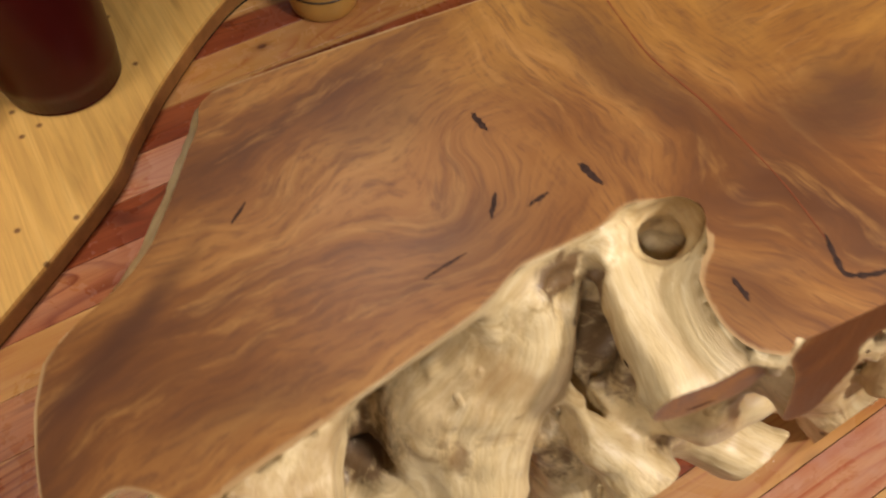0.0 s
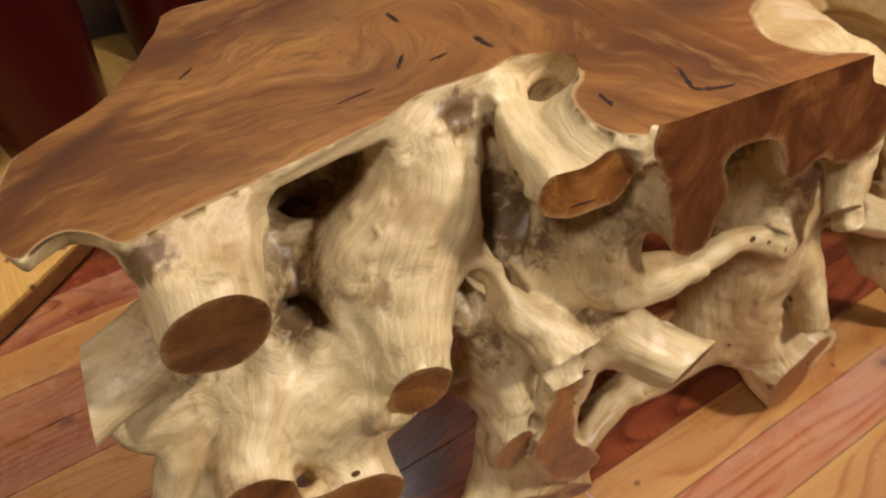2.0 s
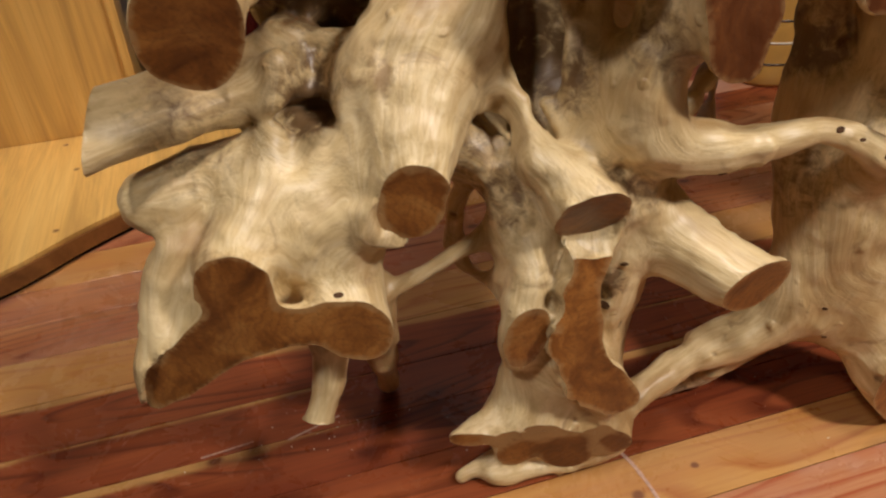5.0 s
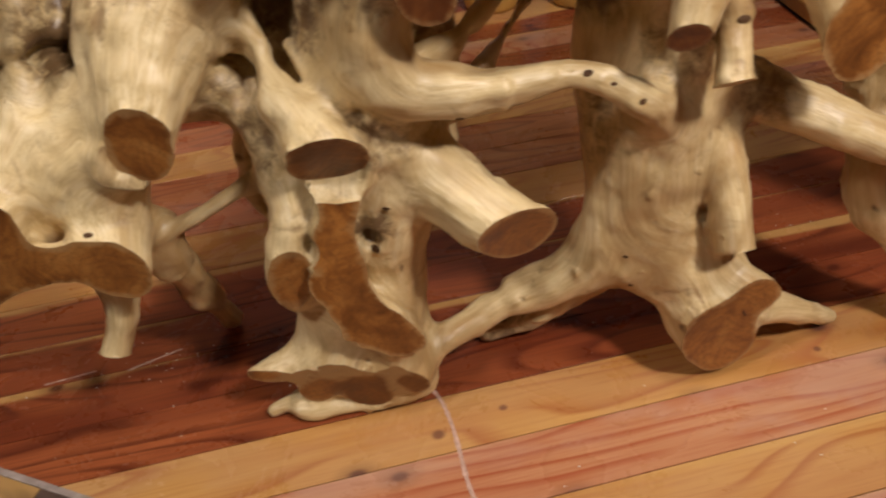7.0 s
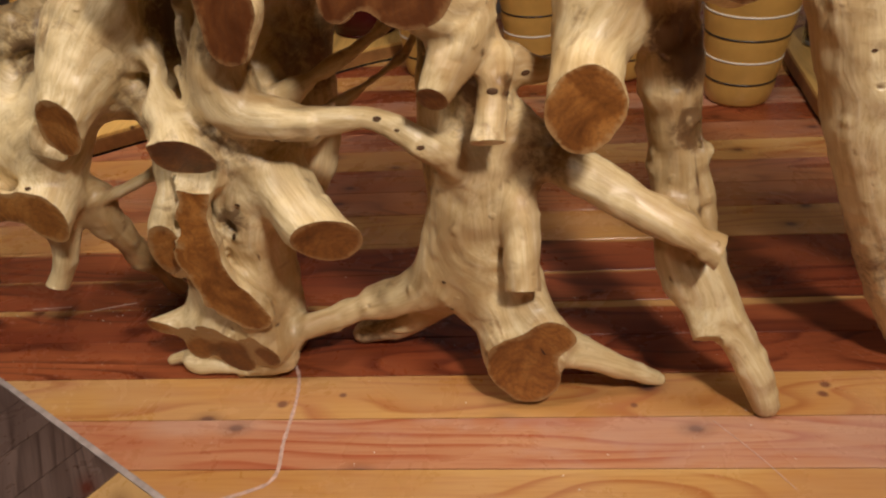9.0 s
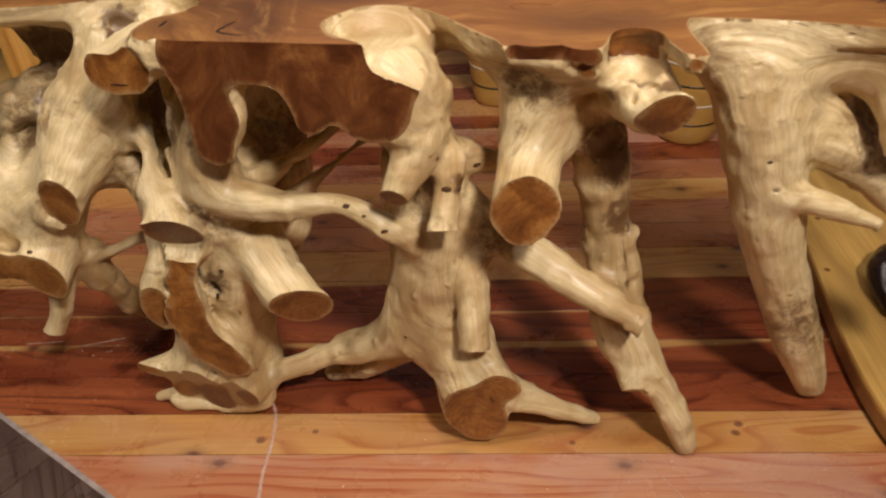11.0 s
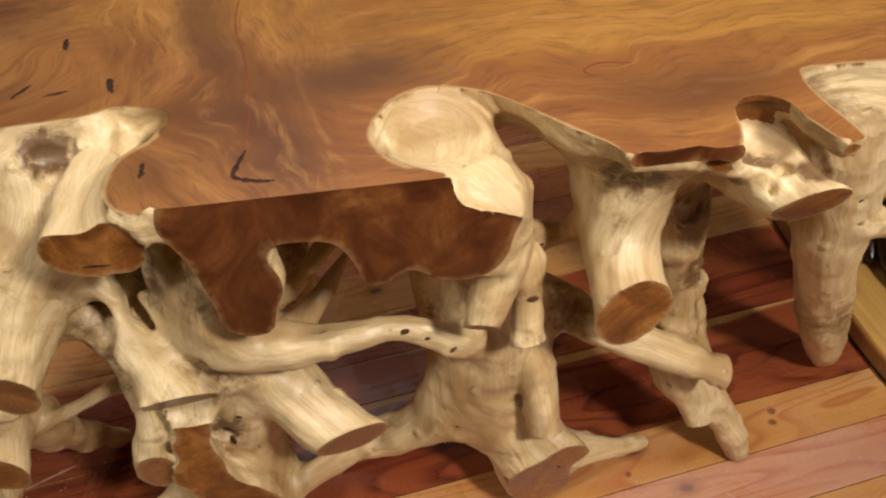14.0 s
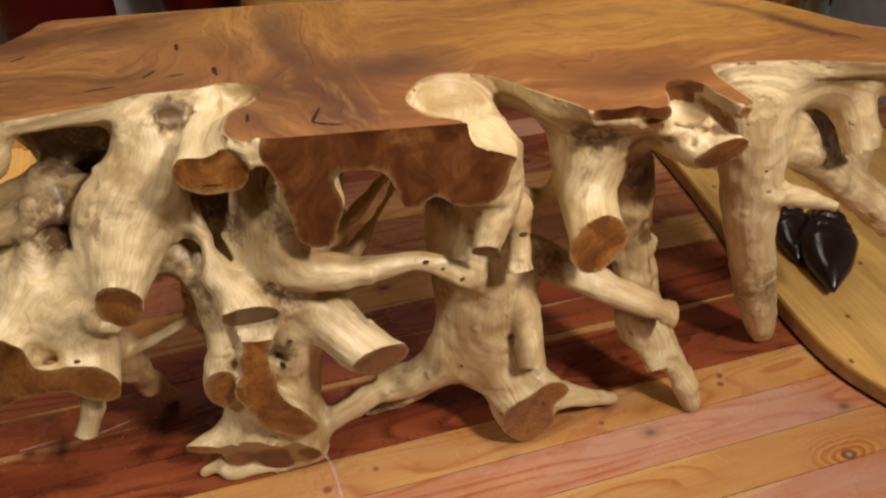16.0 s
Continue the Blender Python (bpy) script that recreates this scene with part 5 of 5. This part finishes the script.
# ---- the things behind and beside the table ----
def lying_board(outline, z0, z1, text, lift=0.03):
    thing = new("wooden_board")
    tagged(thing, text, "board")
    part("board", slab_mesh(spline(outline, 8, True), z0, z1), PINE, thing)
    inner = spline(outline, 8, True)
    c = inner.mean(axis=0)
    part("edge_band", slab_mesh(c + (inner - c) * 1.004, z0 + 0.002, z1 - 0.008), PINE_EDGE, thing, "brown planed edge")
    # matte black filler for the black gap below the board
    part("base", slab_mesh(c + (inner - c) * 0.985, 0.0, z0, 0.001), BASE_BLACK, thing, "black recessed base")
    return thing


lying_board([(-1.6, 0.75), (-0.75, 0.86), (-0.42, 1.06), (-0.11, 1.29), (0.0, 1.42), (0.15, 1.58), (0.38, 1.77), (0.75, 2.0), (0.2, 2.25), (-0.9, 2.25), (-1.6, 1.7)], 0.010, 0.065,
            "honey-coloured pine slab with a wavy edge lying on the floor")
lying_board([(1.74, 0.15), (1.78, -0.12), (1.95, -0.32), (2.3, -0.4), (2.65, -0.2), (2.75, 0.4), (2.6, 1.3), (2.3, 1.9), (1.95, 1.75), (1.86, 1.3), (1.82, 0.8)], 0.014, 0.065,
            "honey-coloured pine slab with a rounded end on the floor")


def red_vase(x, y, z, r, h):
    thing = new("floor_vase")
    thing.matrix_basis = pose(x, y, z)
    tagged(thing, "tall dark red glazed floor vase", "vase", "red floor vases")
    smooth_all(part("body", lathe([(r * 0.86, 0.012), (r * 0.92, h * 0.1), (r, h * 0.35), (r * 1.04, h * 0.6), (r * 0.98, h * 0.85), (r * 0.82, h * 0.97), (r * 0.66, h * 0.97), (r * 0.7, h * 0.95), (r * 0.6, h * 0.3)]), RED_GLAZE, thing), True)
    smooth_all(part("foot_ring", lathe([(r * 0.82, 0), (r * 0.85, 0.003), (r * 0.85, 0.0118), (r * 0.8, 0.0118)]), RED_GLAZE, thing, "unglazed darker foot ring"), True)
    smooth_all(part("rim", lathe([(r * 0.83, h * 0.971), (r * 0.84, h * 0.99), (r * 0.80, h), (r * 0.70, h), (r * 0.68, h * 0.971)]), RED_GLAZE, thing), True)


red_vase(-0.085, 1.70, 0.065, 0.168, 0.85)
red_vase(0.36, 2.02, 0.065, 0.15, 0.8)


def striped_pot(x, y, r, h, turn=0.0):
    thing = new("striped_pot")
    thing.matrix_basis = pose(x, y, 0, 0, 0, turn)
    tagged(thing, "conical ochre-yellow ceramic pot with white and black lines", "pot", "striped pots in a row")
    prof, lines, n = [(r * 0.9, 0.0), (r, 0.01)], [], 8
    rad = lambda z: r * (1 + 0.85 * z / h * 0.9)
    for i in range(n):
        za, zb = 0.01 + (h - 0.02) * i / n, 0.01 + (h - 0.02) * (i + 1) / n
        prof += [(rad(za) + 0.001, za + 0.004), (rad((za + zb) / 2) + 0.004, (za + zb) / 2), (rad(zb) + 0.001, zb - 0.004)]
        lines.append(zb)
    prof += [(rad(h), h), (rad(h) - 0.012, h), (rad(h) - 0.02, h * 0.9), (r * 0.8, h * 0.2)]
    smooth_all(part("body", lathe(prof), YELLOW_GLAZE, thing), True)
    for i, z in enumerate(lines[:-1]):
        q = rad(z) + 0.0025
        smooth_all(part("line", lathe([(q - 0.004, z - 0.003), (q, z - 0.003), (q, z + 0.003), (q - 0.004, z + 0.003)]), WHITE_GLAZE if i % 2 else BLACK_GLAZE, thing, "white line" if i % 2 else "black line"))
    return thing


striped_pot(0.65, 1.69, 0.095, 0.6)
striped_pot(1.02, 1.67, 0.09, 0.6)
striped_pot(1.31, 1.6, 0.1, 0.6)
striped_pot(1.66, 1.35, 0.098, 0.6)


def tabletop_marks():
    """Cracks and knot holes in the polished top."""
    top = next(o for o in bpy.data.objects if o.name == "tabletop")
    rng = random.Random(11)
    for x, y, length, width, turn in ((0.326, 0.441, 0.036, 0.010, -1.55), (0.278, 0.340, 0.038, 0.008, -2.3), (0.322, 0.323, 0.036, 0.006, 0.13), (0.387, 0.322, 0.042, 0.012, -1.43), (0.198, 0.304, 0.060, 0.004, 0.08),
                                      (0.424, 0.139, 0.030, 0.010, -1.71), (0.055, 0.462, 0.034, 0.004, -2.48)):
        n, ring = 22, []
        for i in range(n):
            a = 2 * math.pi * i / n
            u, v = 0.42 * length * math.cos(a) * (0.85 + 0.3 * rng.random()), 0.42 * width * math.sin(a) * (0.35 + 0.9 * rng.random())
            ring.append((x + u * math.cos(turn) - v * math.sin(turn), y + u * math.sin(turn) + v * math.cos(turn)))
        part("knot_hole", slab_mesh(ring, TOP_Z - 0.004, TOP_Z + 0.0005, 0.0001), CRACK, top, "dark open knot crack")

    def ribbon(name, line, wide, mat, text):
        line = spline(line, 6)
        left, right = [], []
        for i, q in enumerate(line):
            d = line[min(i + 1, len(line) - 1)] - line[max(i - 1, 0)]
            d = np.array((-d[1], d[0])) / np.linalg.norm(d)
            w = wide * (0.35 + 0.65 * rng.random()) * math.sin(math.pi * (i + 0.6) / (len(line) + 0.2)) ** 0.4
            left.append(tuple(q + d * w)), right.append(tuple(q - d * w))
        part(name, slab_mesh(left + right[::-1], TOP_Z - 0.004, TOP_Z + 0.0004, 0.0001), mat, top, text)

    ribbon("crack", [(0.585, 0.60), (0.567, 0.51), (0.552, 0.424), (0.557, 0.333), (0.552, 0.219), (0.536, 0.135)], 0.0015, RESIN, "long thin red-brown crack")
    ribbon("crack", [(0.540, 0.142), (0.527, 0.115), (0.523, 0.098), (0.548, 0.084), (0.566, 0.080)], 0.0042, CRACK, "forked dark crack")
    ribbon("crack", [(1.04, 0.178), (1.0, 0.19), (0.975, 0.18), (0.982, 0.165)], 0.0018, RESIN, "short curved crack")
    ribbon("crack", [(1.535, 0.150), (1.552, 0.158), (1.572, 0.150), (1.590, 0.128)], 0.0022, CRACK, "short dark crack by the edge")


tabletop_marks()


def pine_box():
    thing = new("wooden_box")
    tagged(thing, "upright pine box standing on the wavy slab", "box")
    part("front_panel", box(bmesh.new(), -0.78, -0.315, 1.60, 1.622, 0.066, 0.80, 0.002), PINE, thing)
    part("side_panel", box(bmesh.new(), -0.313, -0.290, 1.575, 1.95, 0.066, 0.80, 0.002), PINE, thing)
    part("side_panel", box(bmesh.new(), -0.805, -0.782, 1.575, 1.95, 0.066, 0.80, 0.002), PINE, thing)
    part("back_panel", box(bmesh.new(), -0.78, -0.315, 1.93, 1.95, 0.066, 0.80, 0.002), PINE, thing)


pine_box()


def carving(x, y, turn, size):
    """A smooth, pointed dark carving in two swelling lobes, its tip towards -y."""
    thing = new("dark_carving")
    thing.matrix_basis = pose(x, y, 0.065, 0, 0, turn)
    tagged(thing, "pointed dark brown polished carving lying on the slab", "carving", "dark carvings")
    for name, sx, sy, sz, back, lift in (("body", 0.46, 1.0, 0.36, 0.0, 0.0), ("crest", 0.38, 0.66, 0.30, 0.20, 0.16), ("head", 0.27, 0.40, 0.24, 0.34, 0.34)):
        bm = bmesh.new()
        bmesh.ops.create_uvsphere(bm, u_segments=32, v_segments=18, radius=1.0)
        for v in bm.verts:
            q = v.co.copy()
            pinch = 1.0 - 0.72 * max(0.0, -q.y) ** 1.6
            ridge = 1.0 + 0.03 * math.sin(9.0 * q.y + 2.0 * q.z)
            v.co = Vector((q.x * sx * pinch * ridge, q.y * sy + back, (q.z + 1.0) * sz * (1.0 - 0.45 * max(0.0, -q.y)) * ridge + lift)) * size
        smooth_all(part(name, bm, CARVED, thing))


carving(1.948, 0.295, -31, 0.17)
carving(1.915, 0.405, -26, 0.125)


def glass_vase(x, y, z, r, h):
    thing = new("glass_vase")
    thing.matrix_basis = pose(x, y, z)
    tagged(thing, "pale teal clear glass vase", "vase", "glass vases")
    smooth_all(part("body", lathe([(r * 0.8, 0), (r, 0.01), (r * 1.05, h * 0.2), (r * 0.8, h * 0.5), (r * 0.45, h * 0.8), (r * 0.55, h), (r * 0.5, h), (r * 0.4, h * 0.8), (r * 0.74, h * 0.5), (r * 0.98, h * 0.2), (r * 0.9, 0.022)]), GLASS, thing), True)


glass_vase(2.02, 1.62, 0.065, 0.07, 0.95)
glass_vase(2.27, 0.95, 0.065, 0.085, 0.6)
glass_vase(2.36, 1.6, 0.065, 0.085, 0.95)
glass_vase(2.655, 1.34, 0.002, 0.085, 0.75)


def wooden_post(x, y, turn):
    """A stout leaning post with an adzed face and a worn, narrower foot."""
    thing = new("wooden_post")
    thing.matrix_basis = pose(x, y, 0.0, 0, 3.0, turn)
    tagged(thing, "amber-brown varnished wooden post standing beside the glass vases", "post")
    rng = random.Random(5)
    levels = 14
    for name, z0, z1, r in (("foot", 0.004, 0.06, 0.145), ("shaft", 0.0605, 1.35, 0.13)):
        bm, rings, n = bmesh.new(), [], 20
        for i in range(levels + 1):
            z = z0 + (z1 - z0) * i / levels
            ring = []
            for j in range(n):
                a = 2 * math.pi * j / n
                q = r * (1.0 + 0.10 * math.cos(2 * a) + 0.04 * math.sin(3 * a + 2.0 * z) + 0.012 * rng.uniform(-1, 1)) * (1.0 - 0.05 * math.sin(4 * z))
                ring.append(bm.verts.new((q * math.cos(a), 0.62 * q * math.sin(a), z)))
            rings.append(ring)
        for low, high in zip(rings, rings[1:]):
            for j in range(n):
                bm.faces.new((low[j], low[(j + 1) % n], high[(j + 1) % n], high[j]))
        bm.faces.new(rings[0][::-1])
        bm.faces.new(rings[-1])
        smooth_all(part(name, bm, POST_WOOD, thing), True)


wooden_post(2.705, 1.52, -30)


def dark_panel():
    """Dark planks that lie over the pine floor; their edge runs across it."""
    thing = new("dark_plank_panel")
    tagged(thing, "dark brown worn plank panel lying flat on the pine floor", "panel")
    edge, across = np.array((0.842, -0.54)), np.array((-0.54, -0.842))
    start = np.array((-0.62, 0.375))
    for i in range(14):
        a = start + edge * (0.108 * i)
        quad = [a + edge * 0.001, a + edge * 0.107, a + edge * 0.107 + across * 0.95, a + edge * 0.001 + across * 0.95]
        part("plank", slab_mesh(quad, 0.0005, 0.006, 0.0008), DARK_WOOD, thing)
    rim = [start - across * 0.012, start + edge * 1.512 - across * 0.012, start + edge * 1.512 - across * 0.001, start - across * 0.001]
    part("edge_strip", slab_mesh(rim, 0.0004, 0.005, 0.001), EDGE, thing, "pale dusty edge strip")


dark_panel()


def scuff_line(line, wide):
    line = spline(line, 8)
    rng = random.Random(8)
    left, right = [], []
    for i, q in enumerate(line):
        d = line[min(i + 1, len(line) - 1)] - line[max(i - 1, 0)]
        d = np.array((-d[1], d[0])) / np.linalg.norm(d)
        w = wide * (0.6 + 0.4 * rng.random())
        left.append(tuple(q + d * w)), right.append(tuple(q - d * w))
    ob = part("floor_scuff", slab_mesh(left + right[::-1], 0.0002, 0.0006, 0.0001), CHALK)
    tagged(ob, "whitish scuffed line across the floor planks", "scuff", "floor scuffs")


scuff_line([(0.452, 0.125), (0.470, 0.085), (0.478, 0.02), (0.476, -0.08), (0.477, -0.157), (0.43, -0.19), (0.30, -0.235)], 0.0042)


scuff_line([(-0.202, 0.314), (-0.113, 0.321)], 0.0018)
scuff_line([(-0.056, 0.305), (0.039, 0.331)], 0.0022)
scuff_line([(1.244, -0.037), (1.298, -0.113), (1.34, -0.185)], 0.0008)


def floor_crumbs():
    """Specks of white dust and sawdust that lie on the planks."""
    rng = random.Random(21)
    bm = bmesh.new()
    for i in range(90):
        x, y, r = rng.uniform(-0.3, 1.7), rng.uniform(-0.3, 0.42), rng.uniform(0.0006, 0.0016)
        if rng.random() < 0.4:
            x, y = rng.gauss(0.02, 0.07), rng.gauss(0.30, 0.03)
        tip = bm.verts.new((x, y, 0.0003 + r))
        ring = [bm.verts.new((x + r * rng.uniform(0.7, 1.6) * math.cos(a), y + r * rng.uniform(0.7, 1.3) * math.sin(a), 0.0003)) for a in (0, 1.26, 2.51, 3.77, 5.03)]
        bm.faces.new(ring[::-1])
        for a, b in zip(ring, ring[1:] + ring[:1]):
            bm.faces.new((a, b, tip))
    ob = part("sawdust_specks", bm, WHITE_GLAZE)
    tagged(ob, "scattered pale sawdust specks on the floor planks", "sawdust", kind="stuff")


floor_crumbs()


# ---- floor planks ----
def floor_planks():
    rows = [-0.026, 0.085, 0.197, 0.308, 0.418, 0.545, 0.68, 0.80, 0.925]
    while rows[-1] < Y1 - 0.12:
        rows.append(rows[-1] + 0.122)
    rows.append(Y1)
    while rows[0] > Y0:
        rows.insert(0, rows[0] - 0.115)
    first = rows.index(-0.026)
    kinds = {-3: "pink", -2: "orange", -1: "pink", 0: "orange", 1: "red", 2: "red", 3: "red", 4: "red", 5: "orange", 6: "rust", 7: "rust", 8: "orange", 9: "rust", 10: "red", 11: "pink", 12: "red", 13: "orange", 14: "red"}
    rng = random.Random(4)
    for i, (a, b) in enumerate(zip(rows, rows[1:])):
        kind = kinds.get(i - first, rng.choice(["orange", "pink", "red"]))
        xs = [X0, rng.uniform(-1.9, -0.9), rng.uniform(1.9, 2.7), X1]
        for xa, xb in zip(xs, xs[1:]):
            bm = box(bmesh.new(), xa + 0.0008, xb - 0.0008, a + 0.0009, b - 0.0009, -0.023, 0.0)
            top = [e for e in bm.edges if all(v.co.z > -0.001 for v in e.verts)]
            bmesh.ops.bevel(bm, geom=top, offset=0.0005, segments=1, affect="EDGES")
            part("plank", bm, PLANKS[kind], room.floor)


floor_planks()
